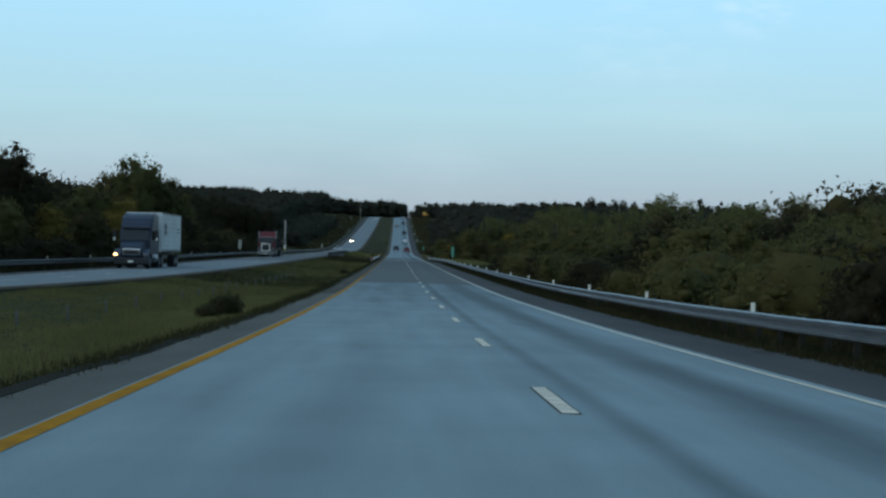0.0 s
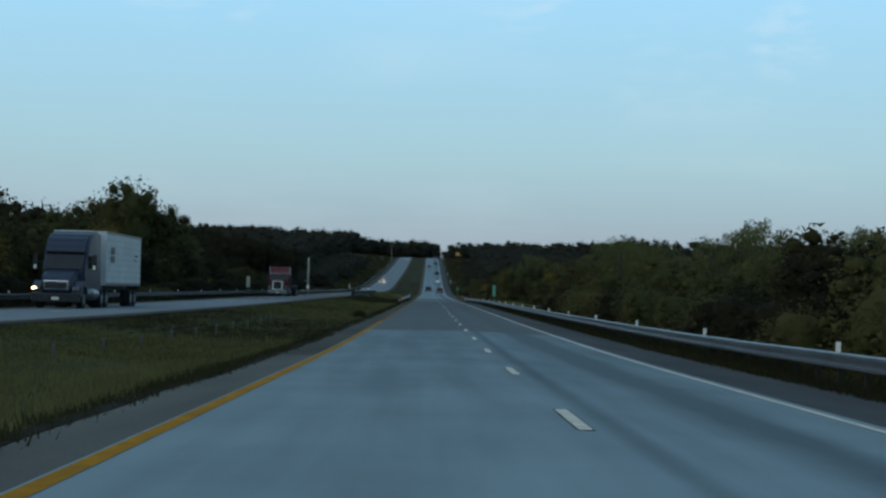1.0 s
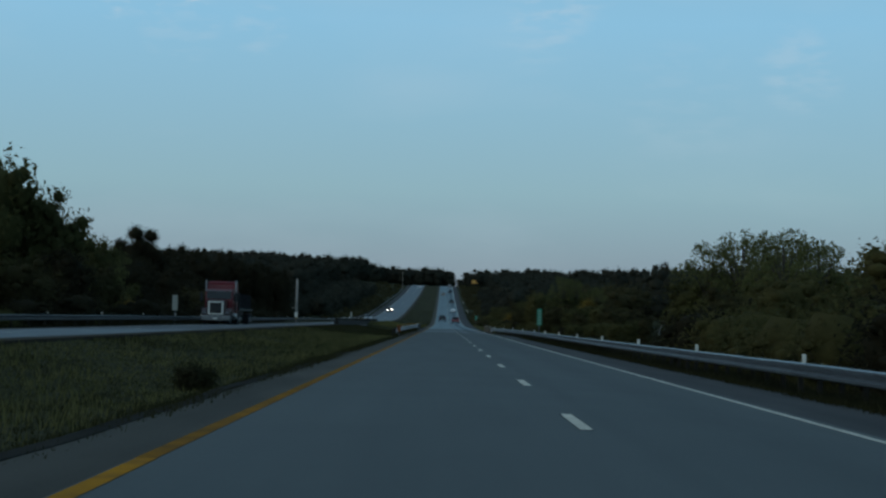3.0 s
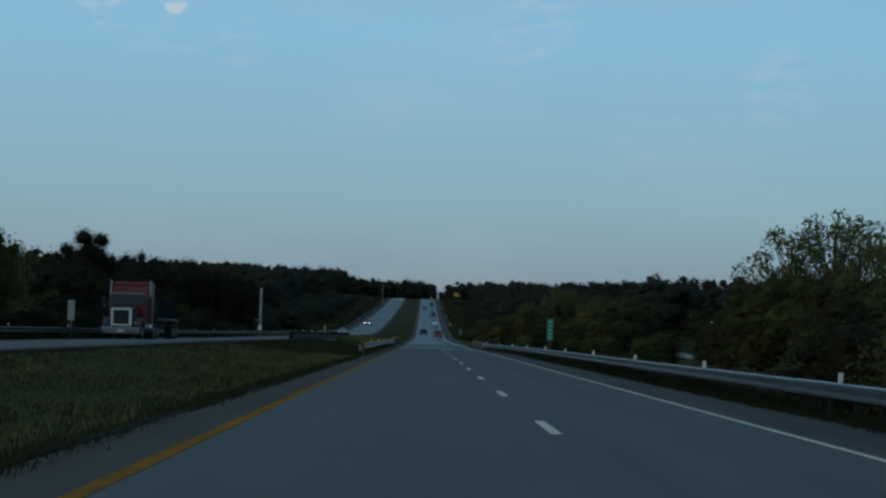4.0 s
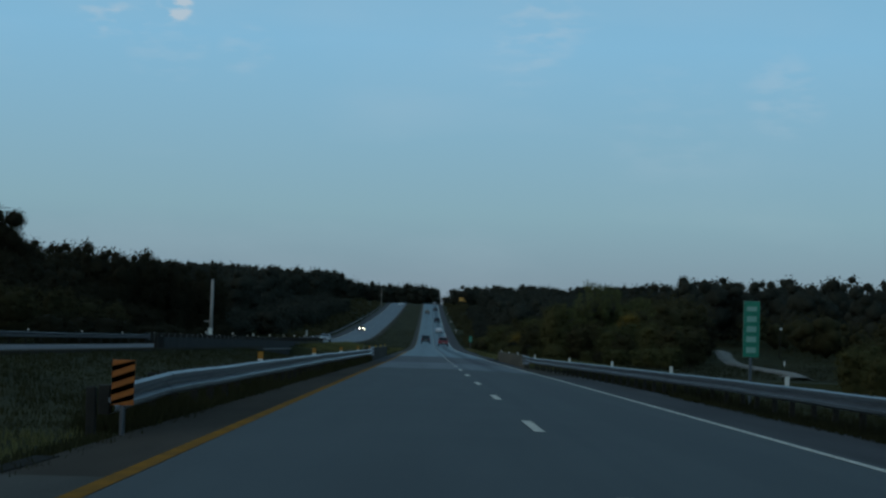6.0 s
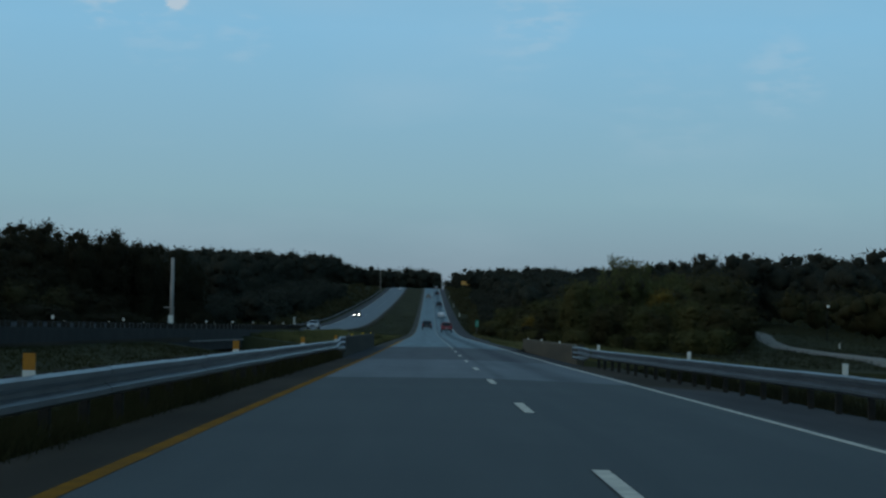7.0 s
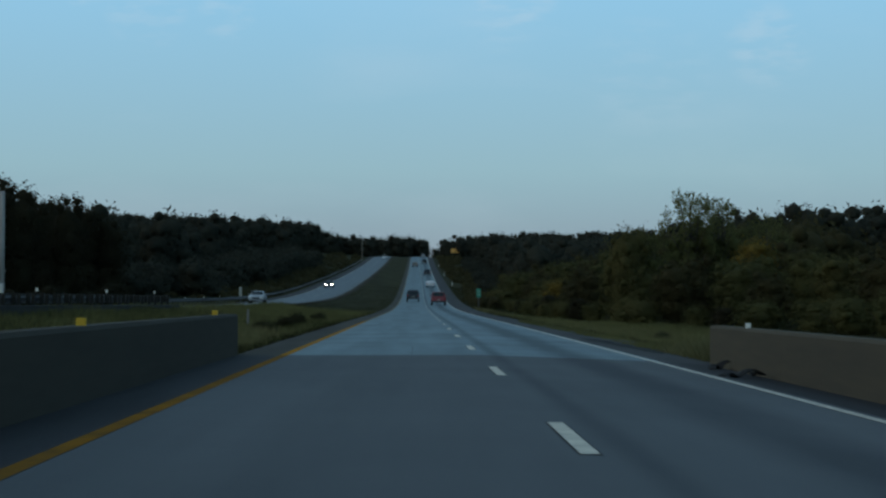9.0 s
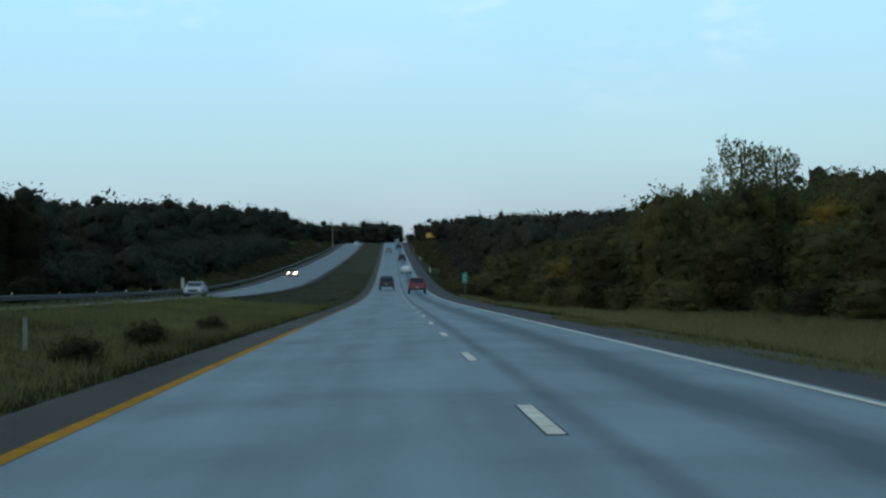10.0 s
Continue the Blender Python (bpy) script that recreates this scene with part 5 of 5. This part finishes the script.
# right, before the bridge
stand(((3, 30.4, 198.4, 11.4, 0.8), (3, 28.0, 190, 10.0, 0.9), (3, 33.5, 203, 10.6, 0.9), (3, 20.7, 166.5, 8.0, 0.9), (3, 23.0, 168, 8.6, 0.9),
       (3, 17.5, 200, 8.5, 0.9), (3, 20.0, 203, 8.2, 1.0), (3, 19.6, 238, 9.7, 1.0), (3, 23.8, 238.5, 10.4, 1.0), (3, 26.5, 236, 9.8, 1.0),
       (2, 21.0, 243, 7.0, 1.1), (0, 18.2, 239.5, 6.2, 1.1), (3, 23.5, 232, 8.6, 1.1), (3, 44.0, 180, 10.0, 1.0), (3, 21.6, 236, 10.6, 0.9), (3, 32.5, 165, 9.2, 0.9), (3, 30.2, 160, 8.7, 0.9), (3, 34.8, 168, 9.4, 0.9), (3, 38.4, 167, 10.2, 0.8)))
stand(((3, 40.0, 150, 9.5, 1.0), (1, 36, 130, 9.6, 1.0), (1, 41, 142, 9.9, 0.9)))
# last bushes of the near thicket, before the river
stand(((2, 17.4, 286, 2.6, 1.1), (0, 19.4, 292, 3.0, 1.1), (6, 21.4, 297, 3.6, 1.1), (6, 23.8, 290, 4.8, 1.0), (6, 27.0, 296, 5.4, 1.0), (2, 15.8, 276, 2.4, 1.0), (6, 22.0, 270, 5.0, 1.0), (6, 27.5, 264, 6.0, 1.0)))
# right, beyond the bridge
stand(((3, 25.0, 479.5, 13.9, 0.75), (3, 28.0, 481, 13.4, 0.75), (0, 26.5, 480.5, 9.8, 0.9), (3, 33.0, 482, 11.4, 0.8), (2, 18.8, 478, 9.4, 0.8),
       (3, 21.0, 479, 9.8, 0.8), (4, 30.5, 474, 8.6, 1.0),
       (6, 42.2, 482, 6.2, 1.0), (6, 44.5, 479, 6.4, 1.1), (1, 44.4, 488, 7.0, 1.1), (1, 39.4, 470, 6.0, 1.0), (6, 36.2, 456, 5.4, 1.0), (6, 33.4, 444, 4.8, 1.0)))
# round crowns that stand over the far right skyline
stand(((5, 87.7, 880, 15.6, 0.75), (5, 101, 883, 18.6, 0.65), (5, 106.5, 886, 16.2, 0.7), (5, 113.5, 880, 17.2, 0.75), (5, 118.5, 881, 16.8, 0.7), (5, 124, 880, 16.0, 0.65), (5, 137, 880, 16.2, 0.8)))
# a tall tree with a few round boughs that stands over the far woods
rng2 = np.random.default_rng(5)
tall = tagged(new("tree"), "tall dark tree with separate rounded boughs", "tree", "roadside trees")
boughs = np.array([(0, 0, 17.2, 2.0), (3.2, 0.4, 16.8, 1.7), (-3.3, 0, 14.7, 1.6), (1.3, 0.5, 14.6, 2.4), (3.2, -0.3, 13.6, 2.0), (-0.8, 0, 12.8, 2.6), (4.6, 0, 12.2, 1.7), (-3.6, 0.6, 11.8, 2.0), (1.6, 0, 10.6, 3.2), (-1.8, 0, 9.4, 2.8)])
crown = new("crown", fast_mesh("crown", bough_leaves(rng2, boughs[:, :3], boughs[:, 3], 6500, 0.2, False, 1.2), 3, LEAF[0]))
crown.parent = tall
core = new("inner_foliage", core_blob(boughs[:, :3], boughs[:, 3] * 0.8, 5, LEAF[0], "inner_foliage", 1))
core.parent = tall
bm = tube(bmesh.new(), (0, 0, -1.3), (0.4, 0, 9), 0.42, 0.3, 10)
tube(bm, (0.4, 0, 9), (0.8, 0, 16), 0.3, 0.1, 8)
for bx_, by_, bz_, br_ in boughs:
    tube(bm, (0.4, 0, bz_ - 3.0), (bx_, by_, bz_), 0.14, 0.05, 6)
part("trunk", bm, BARK, tall)
tall.matrix_world = pose(-69.2, 470, lit(-69.2, 470) + 0.8, 0, 0, 4)
# left wood edge, near stretch
for row, (x0, h0) in enumerate(((-34, 6.5), (-40, 9.5))):
    y = 62 + row * 2
    while y < 325:
        dip = 0.62 if y > 264 else 1.0
        plant(KINDS, rng.choice((0, 0, 2, 0, 1, 2, 4) if y < 140 else (0, 0, 2, 6, 1, 6, 4) if y < 285 else (1, 5, 5, 1, 0)), x0 + rng.uniform(-2, 2), y, h0 * dip * rng.uniform(0.75, 1.15), rng.uniform(0, 6.28), rng.uniform(0.9, 1.2))
        y += rng.uniform(6.0, 9.5) + row
# left wood edge, beyond the opening
for row, (d, h0) in enumerate(((9.0, 5.0), (16, 8.5))):
    y = 330 + row * 3
    while y < 600:
        x = -31 - d - max(0, (y - 330)) * 0.035
        plant(KINDS, rng.choice((6, 6, 6, 1) if row == 0 and y < 450 else (1, 5, 5, 1)), x + rng.uniform(-2.5, 2.5), y, (h0 + (1.2 if row == 0 and y < 450 else 0)) * rng.uniform(0.75, 1.1), rng.uniform(0, 6.28), rng.uniform(0.95, 1.3))
        y += rng.uniform(8.5, 13) + row * 1.5
# right thicket, near stretch
for row, (x0, h0) in enumerate(((15.5, 4.4), (20.5, 5.6), (27, 6.6))):
    y = 24 + row * 3
    while y < (220, 238, 246)[row]:
        plant(KINDS, rng.choice((0, 0, 2, 2, 1, 3) if y < 105 else (6, 0, 2, 6, 1, 3)), x0 + rng.uniform(-2, 2), y, h0 * rng.uniform(0.75, 1.2), rng.uniform(0, 6.28), rng.uniform(1.05, 1.4))
        y += rng.uniform(5.5, 8.5) + row
y = 30
while y < 203:
    plant(BUSHES, rng.choice((0, 1, 2)), rng.uniform(10.5, 13), y, rng.uniform(1.6, 3.2), rng.uniform(0, 6.28), rng.uniform(0.9, 1.4))
    y += rng.uniform(3.5, 6.0)
# right wood beyond the clearing, its edge nearing the road uphill
for row in range(3):
    y = 425 + row * 4
    while y < 600:
        edge = np.interp(y, [425, 445, 470, 500, 640], [34, 29, 21, 15.5, 14])
        h = np.interp(row, [0, 1, 2], [5.4, 6.8, 7.6]) * rng.uniform(0.8, 1.15)
        plant(KINDS, rng.choice((0, 6, 6, 2, 6, 0, 6, 4 if row == 0 else 6)), float(edge) + row * 6 + rng.uniform(-1.5, 1.5), y, float(h), rng.uniform(0, 6.28), rng.uniform(1.0, 1.3))
        y += rng.uniform(6.5, 10) + row
for y in np.arange(428, 600, 6.5):
    edge = float(np.interp(y, [425, 445, 470, 500, 640], [31, 26.5, 18.5, 13.0, 11.5]))
    plant(BUSHES, rng.choice((0, 1, 2)), edge + rng.uniform(-1, 1), float(y), rng.uniform(1.5, 3.0), rng.uniform(0, 6.28), rng.uniform(1.0, 1.5))
for y in np.arange(70, 560, 7.5):
    if 312 < y < 356:
        continue
    x = -30.5 if y < 325 else -35 - (y - 330) * 0.035
    plant(BUSHES, rng.choice((0, 2, 2)) if y < 285 else 2, x + rng.uniform(-1, 1), float(y), rng.uniform(1.6, 3.0), rng.uniform(0, 6.28), rng.uniform(1.1, 1.7))


# far woods: uncountable, joined
def woods(name, label, spots, size, per, mat=None, lobes=8):
    g = np.random.default_rng(3 + len(spots))
    leaves, cs, rs = [], [], []
    for x, y, h, w in spots:
        if clearing(x - w * 0.4, y) or clearing(x + w * 0.4, y):
            continue
        c, r = crown_lobes(g, h, w, 0.3, lobes, 1.6)
        c = np.concatenate([c, [(0, 0, h * 0.42), (0, 0, h * 0.68)]]) + np.array([x, y, lit(x, y)])
        r = np.concatenate([r, [w * 0.42, w * 0.36]])
        leaves.append(bough_leaves(g, c, r, per, size, False, 1.3 if mat else 1.24))
        cs.append(c)
        rs.append(np.repeat(r[:, None] * (0.6 if mat else 0.7), 3, 1))
    body = new(name, core_blob(np.concatenate(cs), np.concatenate(rs), len(spots), mat or HAZED_LEAF, name, 0))
    ob = new("leaves", fast_mesh("leaves", np.concatenate(leaves), 3, mat or HAZED_LEAF))
    ob.parent = body
    return tagged(body, label, "woods", kind="stuff")


g = np.random.default_rng(11)
spots = []
for _ in range(150):
    spots.append((g.uniform(-85, -46), g.uniform(70, 330), g.uniform(9.5, 13.0), g.uniform(7, 10)))
for _ in range(210):
    y = g.uniform(330, 610)
    d = g.uniform(0, 1) ** 1.2 * 70
    spots.append((-54 - (y - 330) * 0.02 - d, y, np.interp(d, [0, 9, 70], [12.5, 16.5, 18.0]) * g.uniform(0.85, 1.1) * np.interp(y, [330, 440, 550], [0.70, 0.79, 1.09]), g.uniform(7.5, 10.5)))
woods("near_woods", "dense dark woods behind the oncoming road", spots, 0.32, 440, LEAF[0], 8)
spots = []
for _ in range(520):
    y = g.uniform(560, 1180)
    d = g.uniform(0, 1) ** 1.4 * 130
    edge = np.interp(y, [560, 700, 900, 1120, 1180], [-46, -50, -52, -52, -50])
    spots.append((edge - d, y, g.uniform(12, 16.8), g.uniform(8, 12)))
for _ in range(110):
    spots.append((g.uniform(-260, -60), g.uniform(1120, 1300), g.uniform(12, 17), g.uniform(9, 13)))
for _ in range(230):
    y = g.uniform(570, 900)
    spots.append((np.interp(y, [570, 900], [-44, -42]) + g.uniform(-8, 8), y, g.uniform(3, 6.5), g.uniform(5, 8)))
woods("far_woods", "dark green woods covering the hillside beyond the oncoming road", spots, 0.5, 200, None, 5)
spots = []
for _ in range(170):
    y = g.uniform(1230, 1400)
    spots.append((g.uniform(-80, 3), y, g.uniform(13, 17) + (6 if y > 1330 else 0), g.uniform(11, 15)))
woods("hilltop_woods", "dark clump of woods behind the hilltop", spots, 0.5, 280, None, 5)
spots = []
for _ in range(430):
    y = g.uniform(600, 1180)
    spots.append((np.interp(y, [600, 800, 1000, 1112, 1126, 1180], [17.5, 21, 24.5, 27, 14, 12]) + g.uniform(0, 1) ** 1.4 * 110, y, g.uniform(8, 12.5), g.uniform(7, 11)))
for _ in range(90):
    y = g.uniform(560, 760)
    spots.append((g.uniform(66, 150), y, g.uniform(15, 19.5), g.uniform(9, 12)))
for _ in range(60):
    spots.append((g.uniform(9, 45), g.uniform(1140, 1240), g.uniform(5.5, 8.5), g.uniform(6, 9)))
for _ in range(150):
    y = g.uniform(600, 980)
    spots.append((np.interp(y, [600, 980], [13, 19]) + g.uniform(-1.5, 4), y, g.uniform(1.4, 2.6), g.uniform(3, 5)))
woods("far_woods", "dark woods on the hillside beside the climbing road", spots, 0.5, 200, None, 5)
spots = []
for _ in range(110):
    spots.append((g.uniform(33, 60), g.uniform(30, 235), g.uniform(7, 9.5), g.uniform(7, 10)))
for _ in range(90):
    y = g.uniform(440, 620)
    spots.append((np.interp(y, [440, 500, 620], [44, 36, 34]) + g.uniform(0, 12), y, g.uniform(8, 11.5), g.uniform(8, 11)))
woods("near_woods", "dense olive thicket behind the roadside trees", spots, 0.30, 450, LEAF[5], 8)
spots = [(g.uniform(66, 110), g.uniform(300, 575), g.uniform(6.8, 10.4), g.uniform(8, 12)) for _ in range(80)]
woods("near_woods", "dark trees behind the field with the gravel road", spots, 0.30, 450, LEAF[5], 8)


spots = []
for _ in range(300):
    y = g.uniform(560, 1110)
    spots.append((g.uniform(7.6, 15) if y < 700 else g.uniform(8.2, 19), y, g.uniform(0.5, 1.5), g.uniform(2.0, 4.0)))
woods("bank_brush", "low brown brush on the bank beside the climbing road", spots, 0.22, 70, LEAF[5], 4)
spots = []
for _ in range(260):
    y = g.uniform(570, 1080)
    spots.append((-26.5 + float(shift(y)) - g.uniform(0, 1) ** 1.3 * 14, y, g.uniform(0.4, 1.1), g.uniform(2.0, 4.5)))
woods("bank_brush", "low brown brush on the bank above the oncoming road", spots, 0.22, 70, LEAF[5], 4)


# ---- grass and weeds ----
def tufts(name, label, boxes, high, mat, blades=5, lift=0.0):
    g = np.random.default_rng(len(name) * 7 + len(boxes))
    out = []
    for x0, x1, y0, y1, n, hs in boxes:
        x, y = g.uniform(x0, x1, n), g.uniform(y0, y1, n)
        z = terrain(x, y) + lift
        patch = 0.55 + 0.9 * np.clip(np.sin(x * 0.9 + np.sin(y * 0.13) * 3) * np.sin(y * 0.21 + x * 0.4) * 0.5 + 0.5, 0, 1)
        for _ in range(blades):
            h = high * hs * patch * g.uniform(0.4, 1.25, n)
            a = g.uniform(0, 6.283, n)
            lean = h * g.uniform(0.2, 1.1, n)
            wd = g.uniform(0.006, 0.019, n)
            bx, by = x + g.normal(0, 0.09, n), y + g.normal(0, 0.09, n)
            px, py = -np.sin(a) * wd, np.cos(a) * wd
            out.append(np.stack([np.stack([bx - px, by - py, z - 0.02], 1), np.stack([bx + px, by + py, z - 0.02], 1),
                                 np.stack([bx + np.cos(a) * lean, by + np.sin(a) * lean, z + h], 1)], 1))
    ob = new(name, fast_mesh(name, np.concatenate(out), 3, mat))
    return tagged(ob, label, "grass", kind="stuff")


tufts("median_grass", "uneven dark green median grass with straw streaks",
      [(-12.3, -4.9, 70, 100, 6500, 0.6), (-12.3, -4.9, 96, 235, 24000, 0.55), (-12.3, -5.2, 235, 314, 8000, 1.0), (-5.4, -4.86, 234, 313, 1500, 1.2), (-14, -5.0, 354, 402, 5000, 1.7), (-15, -4.95, 470, 700, 5000, 1.0)], 0.11, BLADE, 5)
tufts("dry_grass", "drier straw and green grass in the median",
      [(-12.3, -5.0, 2, 56, 17000, 0.55), (-12.3, -5.0, 56, 84, 7000, 0.45), (-12.3, -5.1, 84, 150, 2200, 0.4), (-12.2, -5.15, 50, 86, 2600, 0.75), (-12.2, -5.15, 122, 232, 4800, 0.75), (-7.4, -5.3, 214, 232, 900, 0.9), (6.05, 7.6, 5, 140, 3200, 1.0), (-14, -5.1, 354, 400, 9000, 1.35), (-14, -4.95, 400, 470, 7000, 1.5)], 0.2, STRAW, 4)
tufts("verge_grass", "rough dark verge grass beside the shoulder",
      [(6.05, 7.4, 5, 312, 9000, 0.8), (7.4, 13, 10, 312, 7000, 1.3), (6.1, 13, 470, 700, 4500, 1.0), (-29, -24.5, 60, 310, 5000, 1.3)], 0.26, BLADE)
tufts("dry_grass", "pale dry verge grass beyond the bridge", [(4.9, 7.5, 352, 420, 6500, 0.6), (6.1, 20, 354, 470, 15000, 1.3)], 0.28, STRAW)
tufts("edge_grass", "short ragged grass along the shoulder's edge",
      [(-5.2, -4.74, 2, 232, 10000, 0.9), (-5.5, -4.87, 354, 470, 2200, 1.0), (6.02, 6.3, 2, 300, 4200, 1.0), (6.02, 6.4, 355, 470, 2200, 1.2)], 0.12, BLADE, 4, 0.03)
tufts("pale_grass", "pale straw grass on the verge beyond the bridge", [(6.2, 10, 356, 430, 5000, 1.0), (8, 18, 360, 430, 5000, 1.2), (6.1, 8.5, 430, 540, 2500, 0.9), (4.95, 7.2, 353.2, 362, 1500, 1.3), (-8.2, -5.3, 354.2, 372, 1300, 1.1)], 0.34, PALE_STRAW, 4)
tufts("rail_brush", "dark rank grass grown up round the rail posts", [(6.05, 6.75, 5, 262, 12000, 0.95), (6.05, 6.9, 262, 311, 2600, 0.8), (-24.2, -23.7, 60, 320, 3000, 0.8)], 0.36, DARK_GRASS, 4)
tufts("shoulder_grass", "ragged dark grass creeping over the shoulder's outer edge", [(5.62, 6.1, 4, 262, 5500, 1.0)], 0.14, BLADE, 4, 0.07)
tufts("rail_grass", "thick olive grass grown up under the median rail", [(-5.7, -4.9, 233, 314, 9000, 1.0)], 0.33, BLADE, 4)
tufts("field_brush", "dark rank grass and brush on the field by the gravel road", [(16, 66, 358, 470, 9000, 1.0), (24, 66, 470, 552, 4000, 1.0)], 0.3, DARK_GRASS, 4)
# weedy clumps along the median edge
WEEDS = [make_tree("weed_clump", 70 + i, 3, 4.6, 3000, 0.15, WEED, 0.05, False, 12, "dark green weed clump in the median grass", "weeds", False) for i in range(2)]
for w_ in WEEDS:
    tagged(w_, group="median weeds")
for i, (x, y, h) in enumerate(((-5.7, 43.8, 0.55), (-5.9, 41.5, 0.35), (-6.4, 51, 0.3), (-5.6, 134.2, 0.45), (-6.2, 358, 0.6), (-6.6, 362, 0.65),
                               (-7.0, 369, 0.55), (-6.0, 372, 0.5), (-6.2, 383, 0.5), (-6.4, 392, 0.55), (-6.0, 401, 0.5), (6.6, 358, 0.5), (7.6, 366, 0.45), (7.2, 377, 0.45), (8.4, 372, 0.5), (5.8, 355, 0.6))):
    src = WEEDS[i % 2]
    m_ = Matrix.LocRotScale((x, y, lit(x, y) - 0.03), Euler((0, 0, i * 1.3)), Vector((h / 2.4, h / 2.4, h / 3)))
    if i < 2:
        src.matrix_world = m_
    else:
        copy_thing(src, pose(0, 0, 0)).matrix_world = m_


# ---- torn tyre scraps and dark stains beside the parapet ----
def tyre_scrap(x, y, length, width, turn, seed):
    """A curled strip of tread: a bent band with a ragged edge and raised ribs."""
    g = np.random.default_rng(seed)
    sc = thing("tyre_scrap", (x, y, float(zown(x, y)) - 0.006), "torn black strip of tyre tread on the shoulder", "tyre scrap", "tyre scraps", turn)
    n = 18
    for name, half, lift, thick in (("tread", width / 2, 0.0, 0.02), ("rib", width * 0.12, 0.021, 0.012)):
        bm = bmesh.new()
        rows = []
        for k in range(n):
            u = k / (n - 1)
            a = -0.5 + u
            z = 0.10 * abs(math.sin(u * 5.0 + seed)) * (0.4 + u) + lift
            w0, w1 = half * g.uniform(0.75, 1.1), half * g.uniform(0.75, 1.1)
            if lift:
                w0 = w1 = half
            c = 0.12 * math.sin(u * 3.1)
            ring = [(a * length, c - w0, z), (a * length, c + w1, z), (a * length, c + w1, z + thick), (a * length, c - w0, z + thick)]
            rows.append([bm.verts.new(p) for p in ring])
        for p, q in zip(rows, rows[1:]):
            for i in range(4):
                bm.faces.new((p[i], p[(i + 1) % 4], q[(i + 1) % 4], q[i]))
        bm.faces.new(rows[0])
        bm.faces.new(rows[-1][::-1])
        bmesh.ops.recalc_face_normals(bm, faces=bm.faces[:])
        part(name, bm, RUBBER, sc)


tyre_scrap(3.98, 346.6, 0.75, 0.22, 20, 1)
tyre_scrap(4.08, 347.1, 0.45, 0.16, -30, 2)
tyre_scrap(4.28, 350.2, 0.55, 0.18, 50, 3)
STAIN = material("dark_shoulder_stain", (0.020, 0.019, 0.019), 0.9, dark=(0.012, 0.012, 0.012), scale=2, fine=20, spec=0.1)
for seed, (x, y, rx_, ry_) in enumerate(((4.45, 371.0, 0.35, 3.2), (4.7, 363.5, 0.45, 3.6), (4.55, 367.5, 0.3, 2.2), (5.2, 31.5, 0.16, 0.5))):
    g = np.random.default_rng(seed)
    ring = [(1 + 0.25 * math.sin(3 * a + seed) + g.uniform(-0.15, 0.15), a) for a in np.linspace(0, 2 * math.pi, 24, endpoint=False)]
    rim = [(x + rx_ * r * math.cos(a), y + ry_ * r * math.sin(a)) for r, a in ring]
    raw("stain", [(x, y, float(zown(x, y)) + 0.0)] + [(px, py, float(zown(px, py)) + 0.0) for px, py in rim],
        [(0, 1 + i, 1 + (i + 1) % 24) for i in range(24)], STAIN, road)
